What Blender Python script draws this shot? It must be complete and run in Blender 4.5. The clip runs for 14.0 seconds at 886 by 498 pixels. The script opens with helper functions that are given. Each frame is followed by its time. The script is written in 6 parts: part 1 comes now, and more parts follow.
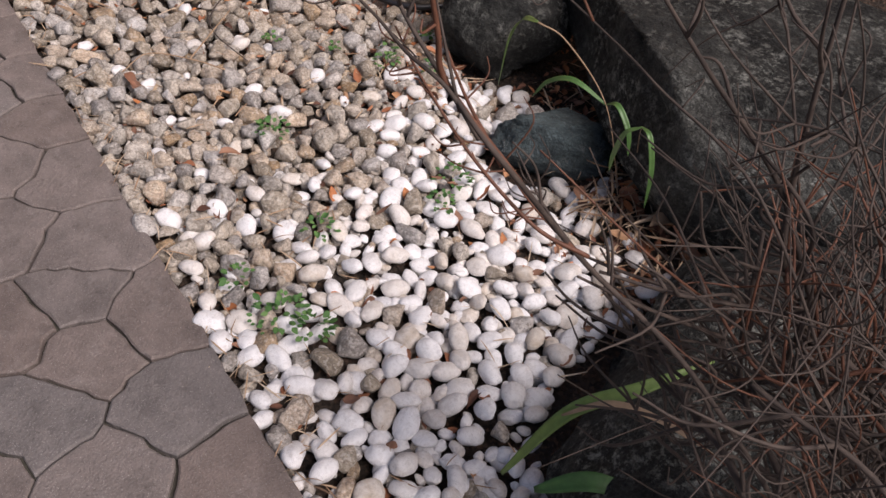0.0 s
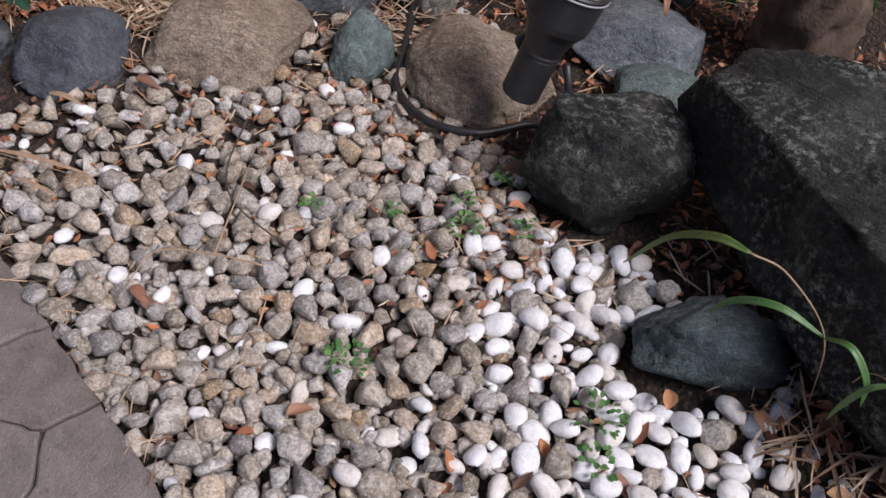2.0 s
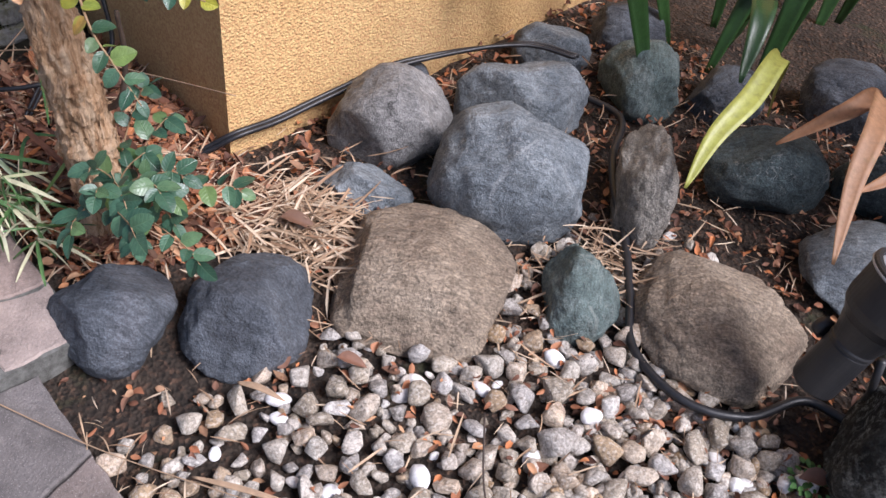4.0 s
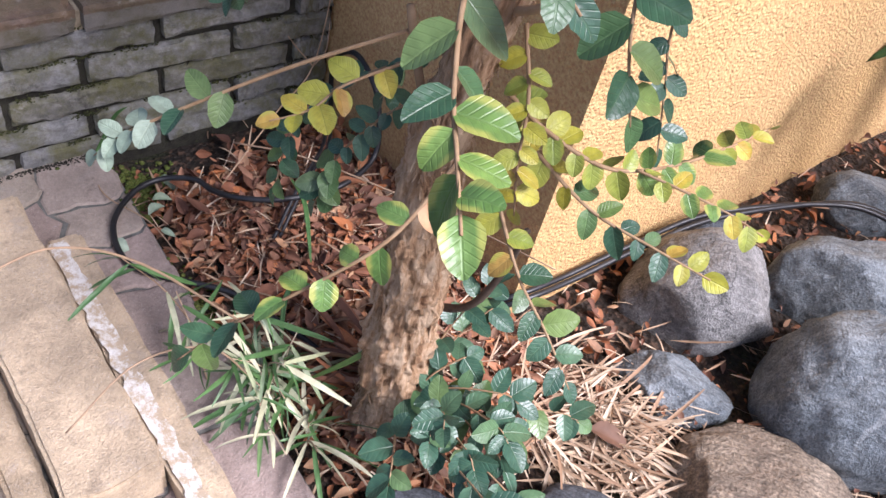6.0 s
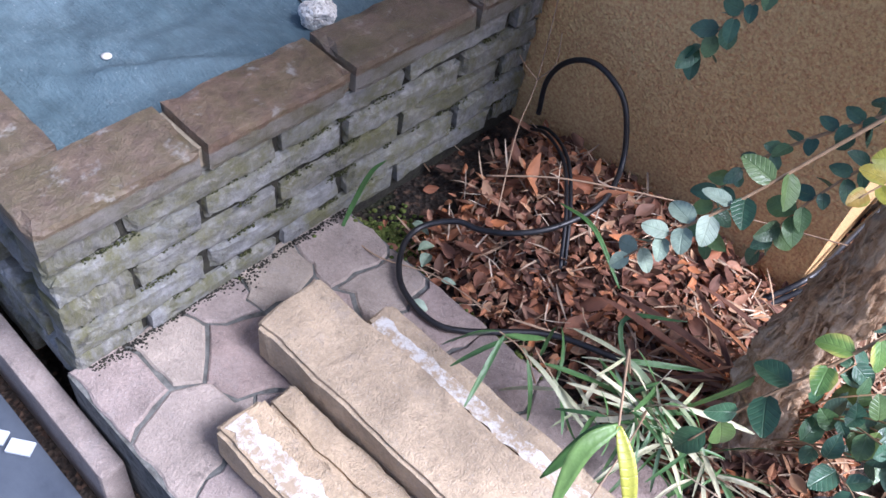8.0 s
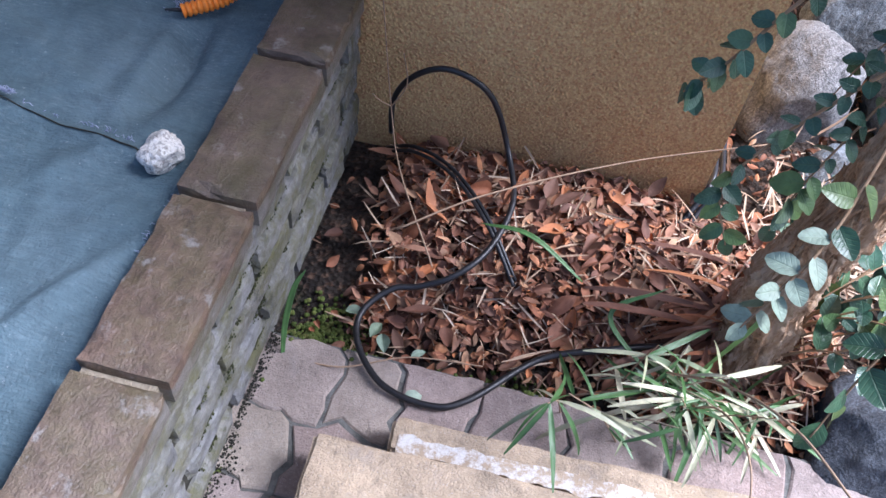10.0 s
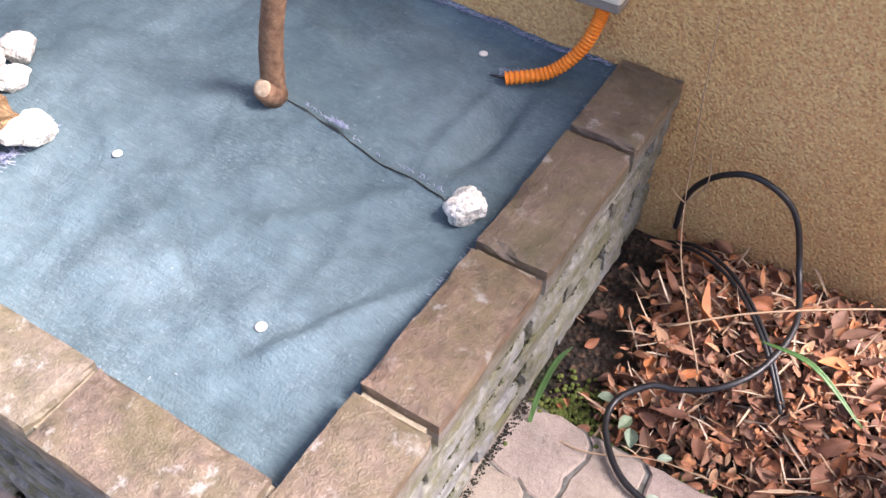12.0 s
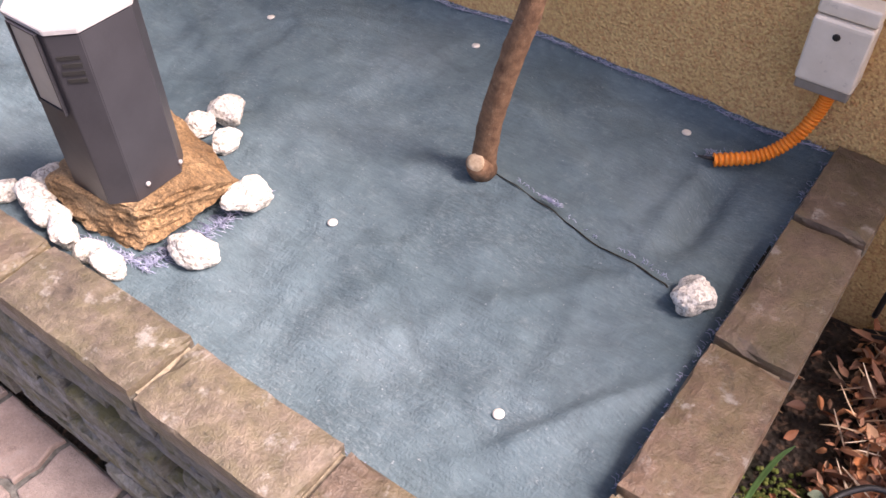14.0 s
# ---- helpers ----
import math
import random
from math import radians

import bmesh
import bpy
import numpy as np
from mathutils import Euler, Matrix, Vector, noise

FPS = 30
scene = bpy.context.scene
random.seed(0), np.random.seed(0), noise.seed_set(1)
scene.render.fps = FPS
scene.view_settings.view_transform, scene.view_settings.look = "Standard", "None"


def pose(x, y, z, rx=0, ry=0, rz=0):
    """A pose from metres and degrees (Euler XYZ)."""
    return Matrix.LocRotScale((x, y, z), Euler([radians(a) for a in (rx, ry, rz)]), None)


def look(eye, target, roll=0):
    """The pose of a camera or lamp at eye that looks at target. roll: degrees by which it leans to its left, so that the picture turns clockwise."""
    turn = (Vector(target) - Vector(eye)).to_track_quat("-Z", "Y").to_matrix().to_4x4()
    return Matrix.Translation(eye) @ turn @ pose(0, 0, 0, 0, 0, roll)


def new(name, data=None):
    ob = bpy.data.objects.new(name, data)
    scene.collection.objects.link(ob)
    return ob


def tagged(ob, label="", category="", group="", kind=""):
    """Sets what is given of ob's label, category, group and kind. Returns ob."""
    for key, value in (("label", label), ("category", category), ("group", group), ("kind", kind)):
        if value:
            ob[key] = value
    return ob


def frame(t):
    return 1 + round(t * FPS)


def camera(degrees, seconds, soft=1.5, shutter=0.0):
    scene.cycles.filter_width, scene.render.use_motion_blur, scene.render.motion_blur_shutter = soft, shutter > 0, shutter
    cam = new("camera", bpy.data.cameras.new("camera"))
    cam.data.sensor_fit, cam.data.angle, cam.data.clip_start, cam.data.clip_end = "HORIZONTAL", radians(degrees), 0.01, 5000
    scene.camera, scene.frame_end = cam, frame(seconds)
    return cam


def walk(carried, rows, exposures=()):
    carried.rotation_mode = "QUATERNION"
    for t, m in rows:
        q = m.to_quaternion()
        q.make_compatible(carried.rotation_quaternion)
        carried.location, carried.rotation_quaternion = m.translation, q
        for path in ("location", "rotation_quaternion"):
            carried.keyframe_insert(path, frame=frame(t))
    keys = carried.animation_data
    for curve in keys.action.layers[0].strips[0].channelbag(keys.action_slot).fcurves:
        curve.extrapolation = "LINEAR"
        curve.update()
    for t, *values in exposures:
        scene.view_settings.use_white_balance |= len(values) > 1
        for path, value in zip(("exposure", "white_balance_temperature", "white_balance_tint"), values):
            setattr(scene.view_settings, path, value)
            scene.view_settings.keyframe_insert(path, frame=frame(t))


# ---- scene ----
cam = camera(54.8, 14.0)
PATH = [
    (0, (0.988, 0.049, 1.222), (-0.144, 0.909, -0.185), 5.1),
    (0.5, (0.805, 0.119, 1.227), (-0.353, 0.941, -0.182), 5.3),
    (1, (0.573, 0.141, 1.233), (-0.427, 1.13, -0.189), 7.6),
    (1.5, (0.395, 0.119, 1.233), (-0.555, 1.156, -0.189), 8.0),
    (2, (0.201, 0.171, 1.228), (-0.768, 1.128, -0.237), 5.9),
    (2.5, (0.016, 0.182, 1.24), (-0.956, 1.13, -0.229), 6.8),
    (3, (-0.181, 0.137, 1.29), (-1.158, 1.177, -0.113), 5.8),
    (3.2, (-0.243, 0.122, 1.303), (-1.239, 1.185, -0.068), 5.9),
    (5.3, (-1.283, 0.039, 1.282), (-2.126, 1.138, -0.161), 16.8),
    (5.5, (-1.323, 0.026, 1.278), (-2.229, 1.085, -0.156), 15.6),
    (6, (-1.421, 0.031, 1.242), (-2.369, 1.045, -0.198), 15.7),
    (6.5, (-1.585, 0.028, 1.23), (-2.527, 0.989, -0.249), 14.8),
    (7, (-1.69, -0.028, 1.221), (-2.733, 0.821, -0.259), 13.1),
    (7.5, (-1.811, -0.186, 1.162), (-2.809, 0.75, -0.297), 11.5),
    (8, (-1.943, -0.354, 1.213), (-2.711, 0.709, -0.297), 10.8),
    (8.2, (-2.003, -0.394, 1.228), (-2.737, 0.719, -0.263), 10.5),
    (10.3, (-2.372, -0.268, 1.258), (-2.524, 0.931, -0.336), 6.2),
    (10.5, (-2.365, -0.276, 1.253), (-2.593, 0.93, -0.327), 4.6),
    (11, (-2.373, -0.279, 1.258), (-2.725, 0.921, -0.303), 3.5),
    (11.5, (-2.393, -0.286, 1.261), (-2.904, 0.885, -0.277), 2.0),
    (12, (-2.451, -0.31, 1.263), (-3.145, 0.82, -0.235), 0.6),
    (12.5, (-2.594, -0.35, 1.28), (-3.322, 0.784, -0.197), -0.9),
    (13, (-2.66, -0.37, 1.288), (-3.334, 0.78, -0.203), -0.3),
    (13.5, (-2.686, -0.382, 1.296), (-3.405, 0.752, -0.186), 0.2),
    (14, (-2.699, -0.4, 1.304), (-3.529, 0.705, -0.142), -0.6),
]
EXPOSURES = [(0, -0.04, 6600, 20), (1.5, -0.1, 6150, 18), (3.2, 0.22, 5950, 18), (5.3, 1.05, 5700, 19), (6.2, 1.08, 5800, 21), (7.0, 1.08, 5300, 23), (7.5, 1.49, 5350, 20), (8.2, 1.25, 5350, 20), (10.3, 1.58, 5300, 18), (11.0, 2.06, 5600, 18), (12.5, 2.27, 6800, 26), (14, 1.83, 7150, 31)]
walk(cam, [(t, look(eye, target, roll)) for t, eye, target, roll in PATH], EXPOSURES)

# ---- sky and sun ----
SUN_TURN, SUN_RISE = 14.0, 50.0  # degrees: from +x towards +y, and above the horizon
world = bpy.data.worlds.new("overcast_sky")
scene.world = world
world.use_nodes = True
wn = world.node_tree
sky = wn.nodes.new("ShaderNodeTexSky")
sky.sky_type, sky.sun_disc = "NISHITA", False
sky.sun_elevation, sky.sun_rotation = radians(SUN_RISE), radians(90 - SUN_TURN)
sky.air_density, sky.dust_density, sky.ozone_density = 1.0, 4.0, 1.0
wn.links.new(sky.outputs[0], wn.nodes["Background"].inputs[0])
wn.nodes["Background"].inputs[1].default_value = 0.075
sun = new("sun", bpy.data.lights.new("sun", "SUN"))
sun.data.energy, sun.data.angle, sun.data.color = 3.4, radians(24), (1.0, 0.96, 0.91)
sd = Vector((math.cos(radians(SUN_RISE)) * math.cos(radians(SUN_TURN)), math.cos(radians(SUN_RISE)) * math.sin(radians(SUN_TURN)), math.sin(radians(SUN_RISE))))
sun.matrix_world = look((sd * 8)[:], (0, 0, 0))


# ---- material tools ----
class Mat:
    """A small builder for node materials; coordinates are in metres."""

    def __init__(self, name, rough=0.8, shift=True):
        self.m = bpy.data.materials.new(name)
        self.m.use_nodes = True
        self.t = self.m.node_tree
        self.b = self.t.nodes["Principled BSDF"]
        self.b.inputs["Roughness"].default_value = rough
        co = self.t.nodes.new("ShaderNodeTexCoord").outputs["Object"]
        self.info = self.t.nodes.new("ShaderNodeObjectInfo").outputs["Random"]
        self.isle = self.t.nodes.new("ShaderNodeNewGeometry").outputs["Random Per Island"]
        self.v = co
        if shift:
            mul = self.math("MULTIPLY", self.info, 37.0)
            add = self.t.nodes.new("ShaderNodeVectorMath")
            add.operation = "ADD"
            self.t.links.new(co, add.inputs[0])
            self.t.links.new(mul, add.inputs[1])
            self.v = add.outputs[0]

    def put(self, socket, value):
        if isinstance(value, bpy.types.NodeSocket):
            self.t.links.new(value, socket)
        elif isinstance(value, (tuple, list)) and len(value) == 3 and len(socket.default_value) == 4:
            socket.default_value = (*value, 1)
        else:
            socket.default_value = value

    def math(self, op, a, b=0.0):
        n = self.t.nodes.new("ShaderNodeMath")
        n.operation = op
        self.put(n.inputs[0], a)
        self.put(n.inputs[1], b)
        return n.outputs[0]

    def scaled(self, x, y, z, turn=0.0):
        n = self.t.nodes.new("ShaderNodeMapping")
        self.put(n.inputs[0], self.v)
        n.inputs["Scale"].default_value = (x, y, z)
        n.inputs["Rotation"].default_value = (0, 0, radians(turn))
        return n.outputs[0]

    def noise(self, scale, detail=4.0, rough=0.55, vec=None, distort=0.0):
        n = self.t.nodes.new("ShaderNodeTexNoise")
        self.put(n.inputs["Vector"], vec or self.v)
        n.inputs["Scale"].default_value, n.inputs["Detail"].default_value = scale, detail
        n.inputs["Roughness"].default_value, n.inputs["Distortion"].default_value = rough, distort
        return n.outputs["Fac"]

    def cells(self, scale, feature="F1", vec=None, out="Distance"):
        n = self.t.nodes.new("ShaderNodeTexVoronoi")
        n.feature = feature
        self.put(n.inputs["Vector"], vec or self.v)
        n.inputs["Scale"].default_value = scale
        return n.outputs[out]

    def ramp(self, fac, *stops):
        n = self.t.nodes.new("ShaderNodeValToRGB")
        self.put(n.inputs[0], fac)
        e = n.color_ramp.elements
        while len(e) < len(stops):
            e.new(0.5)
        for k, (p, c) in zip(e, stops):
            k.position = p
            k.color = (*c, 1) if isinstance(c, (tuple, list)) else (c, c, c, 1)
        return n.outputs[0]

    def mix(self, fac, a, b, how="MIX"):
        n = self.t.nodes.new("ShaderNodeMix")
        n.data_type, n.blend_type = "RGBA", how
        self.put(n.inputs[0], fac)
        self.put(n.inputs[6], a)
        self.put(n.inputs[7], b)
        return n.outputs[2]

    def finish(self, colour, height=None, strength=0.4, distance=0.004, rough=None):
        self.put(self.b.inputs["Base Color"], colour)
        if rough is not None:
            self.put(self.b.inputs["Roughness"], rough)
        if height is not None:
            n = self.t.nodes.new("ShaderNodeBump")
            n.inputs["Strength"].default_value, n.inputs["Distance"].default_value = strength, distance
            self.put(n.inputs["Height"], height)
            self.t.links.new(n.outputs[0], self.b.inputs["Normal"])
        return self.m


def rock_material(name, dark, mid, light, vein=None, grain=260.0, band=9.0, bump=0.6, rough=0.8, moss=None, lichen=None):
    k = Mat(name, rough)
    big = k.noise(band, 6, 0.6, distort=0.6)
    c = k.ramp(big, (0.3, dark), (0.52, mid), (0.75, light))
    g = k.noise(grain, 2, 0.6)
    c = k.mix(0.5, c, k.ramp(g, (0.35, 0.22), (0.65, 0.82)), "OVERLAY")
    c = k.mix(0.8, c, k.ramp(k.noise(34, 8, 0.75, k.scaled(1.0, 3.5, 1.6, 30), 0.5), (0.34, 0.2), (0.66, 0.8)), "OVERLAY")
    if vein:
        v = k.ramp(k.cells(11, "DISTANCE_TO_EDGE", k.mix(0.35, k.v, k.noise(16, 4))), (0.0, 1.0), (0.035, 0.0))
        v = k.math("MULTIPLY", v, k.ramp(k.noise(13, 3), (0.45, 0.0), (0.62, 0.8)))
        c = k.mix(v, c, vein)
    if moss:
        c = k.mix(k.ramp(k.noise(7, 6, 0.65), (0.55, 0.0), (0.7, 0.65)), c, moss)
    if lichen:
        patch = k.math("MULTIPLY", k.ramp(k.noise(6, 4, 0.6), (0.42, 0.0), (0.62, 1.0)), k.ramp(k.noise(55, 9, 0.78), (0.5, 0.0), (0.64, 0.85)))
        c = k.mix(patch, c, lichen)
        k.b.inputs["Specular IOR Level"].default_value = 0.2
    h = k.math("ADD", k.math("MULTIPLY", k.noise(28, 8, 0.65, distort=0.4), 1.5), k.math("MULTIPLY", g, 0.35))
    return k.finish(c, h, bump, 0.021)


def stone_material(name, island, stops, speck=0.5, relief=0.6, dirt=0.65):
    """Pebbles: each one takes its tone from the ramp by its own random number."""
    k = Mat(name, 0.75)
    r = k.isle if island else k.info
    base = k.ramp(r, *stops)
    base = k.mix(0.65, base, k.ramp(k.noise(38, 5, 0.65), (0.32, 0.25), (0.68, 0.74)), "OVERLAY")
    dots = k.ramp(k.noise(300, 4, 0.7), (0.36, 0.10), (0.48, 0.52), (0.62, 0.9))
    c = k.mix(speck, base, dots, "OVERLAY")
    # coarse mica and felspar crystals
    grain = k.cells(230, "F1", None, "Color")
    c = k.mix(k.math("MULTIPLY", k.ramp(grain, (0.62, 0.0), (0.70, 1.0)), speck), c, (0.075, 0.062, 0.05))
    c = k.mix(k.math("MULTIPLY", k.ramp(grain, (0.26, 1.0), (0.34, 0.0)), speck), c, (0.74, 0.70, 0.64))
    stain = k.ramp(k.noise(62, 7, 0.78), (0.53, 0.0), (0.66, dirt))
    c = k.mix(stain, c, (0.13, 0.085, 0.05))
    vein = k.ramp(k.noise(24, 8, 0.8, None, 1.5), (0.488, 0.0), (0.5, 0.35), (0.512, 0.0))
    c = k.mix(vein, c, (0.16, 0.14, 0.125))
    return k.finish(c, k.math("ADD", k.noise(170, 5, 0.7), k.math("MULTIPLY", k.noise(60, 4, 0.6), 1.6)), relief, 0.007)


GREY_STOPS = ((0.0, (0.27, 0.225, 0.17)), (0.16, (0.43, 0.375, 0.305)), (0.34, (0.50, 0.46, 0.415)), (0.46, (0.36, 0.245, 0.135)), (0.58, (0.56, 0.535, 0.51)), (0.7, (0.27, 0.25, 0.235)), (0.84, (0.44, 0.40, 0.345)), (1.0, (0.54, 0.42, 0.31)))
WHITE_STOPS = ((0.0, (0.82, 0.81, 0.81)), (0.5, (0.86, 0.86, 0.87)), (0.75, (0.72, 0.68, 0.64)), (0.9, (0.78, 0.74, 0.70)), (1.0, (0.62, 0.55, 0.47)))
M_GREY, M_GREY_S = stone_material("granite_pebble", False, GREY_STOPS, 0.33), stone_material("granite_gravel", True, GREY_STOPS, 0.33)
M_WHITE, M_WHITE_S = stone_material("white_pebble", False, WHITE_STOPS, 0.08, 0.25, 0.26), stone_material("white_gravel", True, WHITE_STOPS, 0.08, 0.25, 0.26)
M_COBBLE = stone_material("chalky_white_stone", False, ((0, (0.66, 0.63, 0.56)), (1, (0.74, 0.71, 0.65))), 0.45)

R_BLUE = rock_material("blue_schist", (0.08, 0.095, 0.11), (0.145, 0.165, 0.18), (0.25, 0.27, 0.28), vein=(0.30, 0.32, 0.33), band=6)
R_NAVY = rock_material("dark_blue_stone", (0.045, 0.05, 0.06), (0.075, 0.085, 0.10), (0.115, 0.12, 0.135), band=6)
R_TEAL = rock_material("green_schist", (0.06, 0.085, 0.08), (0.10, 0.135, 0.13), (0.17, 0.20, 0.19), vein=(0.24, 0.27, 0.25), band=8)
R_TAN = rock_material("tan_granite", (0.16, 0.12, 0.088), (0.265, 0.21, 0.155), (0.37, 0.305, 0.235), grain=170, band=5, bump=0.8)
R_STRIPE = rock_material("grey_cracked_stone", (0.12, 0.115, 0.11), (0.19, 0.185, 0.18), (0.29, 0.28, 0.27), vein=(0.02, 0.02, 0.02), band=7)
R_PALE = rock_material("weathered_grey_stone", (0.16, 0.145, 0.12), (0.26, 0.24, 0.21), (0.36, 0.34, 0.30), band=12, bump=1.0)
R_BLACK = rock_material("black_mossy_boulder", (0.012, 0.012, 0.012), (0.037, 0.038, 0.036), (0.105, 0.107, 0.097), lichen=(0.40, 0.41, 0.37), band=4, bump=1.0, rough=0.95)
R_GREEN = rock_material("veined_green_stone", (0.035, 0.052, 0.058), (0.075, 0.104, 0.11), (0.13, 0.165, 0.17), vein=(0.32, 0.34, 0.33), band=7, bump=1.0)
R_BASE = rock_material("ochre_sandstone", (0.19, 0.105, 0.045), (0.32, 0.20, 0.10), (0.45, 0.31, 0.18), band=10, bump=0.9)


def soil_material():
    k = Mat("dark_leafy_soil", 0.95, False)
    c = k.ramp(k.noise(9, 6), (0.3, (0.02, 0.014, 0.010)), (0.6, (0.06, 0.042, 0.03)), (0.8, (0.11, 0.075, 0.05)))
    bits = k.cells(95, "F1", None, "Color")
    c = k.mix(k.ramp(k.noise(60, 5), (0.5, 0.0), (0.6, 0.8)), c, k.ramp(bits, (0.2, (0.03, 0.02, 0.014)), (0.6, (0.11, 0.06, 0.038)), (0.9, (0.2, 0.12, 0.075))))
    c = k.mix(k.ramp(k.noise(5, 5), (0.62, 0.0), (0.7, 0.6)), c, (0.035, 0.05, 0.012))
    return k.finish(c, k.math("ADD", k.noise(60, 8, 0.7), k.cells(95)), 1.0, 0.02)


def paving_material(name, a, b, c3):
    k = Mat(name, 0.85)
    c = k.ramp(k.info, (0.0, a), (0.5, b), (1.0, c3))
    c = k.mix(0.55, c, k.ramp(k.noise(12, 6, 0.6), (0.3, 0.25), (0.7, 0.72)), "OVERLAY")
    c = k.mix(0.22, c, k.ramp(k.noise(160, 5, 0.7), (0.34, 0.2), (0.66, 0.8)), "OVERLAY")
    c = k.mix(k.ramp(k.noise(420, 2), (0.62, 0.0), (0.7, 0.5)), c, (0.5, 0.47, 0.45))
    c = k.mix(k.ramp(k.noise(30, 5, 0.7), (0.58, 0.0), (0.75, 0.5)), c, (0.05, 0.04, 0.035))
    c = k.mix(k.ramp(k.noise(18, 8, 0.75, None, 0.5), (0.54, 0.0), (0.72, 0.45)), c, (0.34, 0.305, 0.285))
    return k.finish(c, k.math("ADD", k.noise(45, 8, 0.7), k.math("MULTIPLY", k.noise(330, 3), 0.5)), 0.8, 0.007)


def stucco_material():
    k = Mat("ochre_stucco", 0.9, False)
    c = k.ramp(k.noise(3.0, 6), (0.3, (0.61, 0.38, 0.158)), (0.7, (0.70, 0.455, 0.21)))
    c = k.mix(0.7, c, k.ramp(k.noise(170, 4, 0.65), (0.35, 0.28), (0.65, 0.72)), "OVERLAY")
    h = k.math("ADD", k.noise(190, 3, 0.5), k.math("MULTIPLY", k.ramp(k.cells(150), (0.1, 1.0), (0.6, 0.0)), 0.6))
    return k.finish(c, h, 0.75, 0.0048)


def brick_material(name, a, b, c3, moss, rough=0.85, flank=None):
    k = Mat(name, rough)
    c = k.ramp(k.info, (0.0, a), (0.5, b), (1.0, c3))
    c = k.mix(0.7, c, k.ramp(k.noise(14, 7, 0.65), (0.3, 0.25), (0.7, 0.72)), "OVERLAY")
    c = k.mix(0.6, c, k.ramp(k.noise(70, 6, 0.7), (0.32, 0.25), (0.66, 0.76)), "OVERLAY")
    c = k.mix(k.ramp(k.noise(13, 8, 0.75), (0.42, 0.0), (0.62, moss)), c, (0.115, 0.11, 0.035))
    c = k.mix(k.ramp(k.noise(22, 6, 0.7), (0.6, 0.0), (0.7, 0.6)), c, (0.02, 0.018, 0.016))
    c = k.mix(k.ramp(k.noise(19, 6, 0.7, k.scaled(1.3, 1.1, 2.0)), (0.58, 0.0), (0.68, 0.6)), c, (0.36, 0.345, 0.32))
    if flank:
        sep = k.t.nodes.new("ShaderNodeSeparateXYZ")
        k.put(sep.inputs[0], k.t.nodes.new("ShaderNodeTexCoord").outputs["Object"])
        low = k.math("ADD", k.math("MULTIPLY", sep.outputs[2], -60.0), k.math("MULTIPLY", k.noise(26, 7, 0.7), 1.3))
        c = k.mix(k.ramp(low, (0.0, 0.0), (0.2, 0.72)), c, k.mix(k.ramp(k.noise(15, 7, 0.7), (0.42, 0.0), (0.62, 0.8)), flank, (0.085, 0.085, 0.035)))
    return k.finish(c, k.math("ADD", k.noise(35, 8, 0.7), k.math("MULTIPLY", k.noise(300, 2), 0.3)), 0.7, 0.008)


def tarp_material():
    k = Mat("weathered_blue_sheet", 0.8, False)
    k.b.inputs["Specular IOR Level"].default_value = 0.22
    c = k.ramp(k.noise(3.5, 6, 0.6), (0.3, (0.063, 0.099, 0.117)), (0.52, (0.091, 0.137, 0.159)), (0.75, (0.136, 0.190, 0.214)))
    fib = k.noise(30, 5, 0.6, k.scaled(1.0, 7.0, 1.0, 40))
    c = k.mix(0.35, c, k.ramp(fib, (0.3, 0.35), (0.7, 0.65)), "OVERLAY")
    c = k.mix(0.32, c, k.ramp(k.noise(13, 9, 0.75, None, 0.8), (0.36, 0.28), (0.62, 0.72)), "OVERLAY")
    c = k.mix(k.ramp(k.noise(48, 6, 0.7), (0.56, 0.0), (0.74, 0.2)), c, (0.30, 0.36, 0.385))
    c = k.mix(k.ramp(k.noise(150, 3, 0.6), (0.68, 0.0), (0.74, 0.32)), c, (0.55, 0.6, 0.63))
    chalk = k.math("MULTIPLY", k.ramp(k.noise(5, 5, 0.6), (0.42, 0.0), (0.66, 1.0)), k.ramp(k.noise(90, 7, 0.8, k.scaled(1.0, 3.0, 1.0, -35)), (0.5, 0.0), (0.66, 0.4)))
    c = k.mix(chalk, c, (0.30, 0.36, 0.385))
    c = k.mix(k.ramp(k.noise(9, 7, 0.7, None, 0.8), (0.56, 0.0), (0.72, 0.45)), c, (0.045, 0.062, 0.072))
    return k.finish(c, k.math("ADD", k.math("MULTIPLY", k.noise(11, 8, 0.62, None, 1.2), 2.5), k.math("ADD", fib, k.noise(240, 2))), 0.5, 0.006)


def plain_material(name, a, b, scale=40.0, rough=0.6, metal=0.0, bump=0.15, spots=None):
    k = Mat(name, rough)
    k.b.inputs["Metallic"].default_value = metal
    c = k.ramp(k.noise(scale, 5, 0.6), (0.3, a), (0.7, b))
    if spots:
        c = k.mix(k.ramp(k.noise(scale * 2.2, 5, 0.7), (0.6, 0.0), (0.68, 0.6)), c, spots)
    return k.finish(c, k.noise(scale * 5, 3), bump, 0.003)


def leaf_material(name, stops, island=True, rough=0.45, vein=0.0):
    k = Mat(name, rough)
    c = k.ramp(k.isle if island else k.info, *stops)
    c = k.mix(0.45, c, k.ramp(k.noise(70, 4), (0.3, 0.3), (0.7, 0.68)), "OVERLAY")
    if vein:
        c = k.mix(k.ramp(k.noise(45, 5, 0.7), (0.55, 0.0), (0.7, vein)), c, (0.10, 0.075, 0.012))
    k.b.inputs["Subsurface Weight"].default_value = 0.0
    return k.finish(c, k.noise(160, 3), 0.3, 0.003)


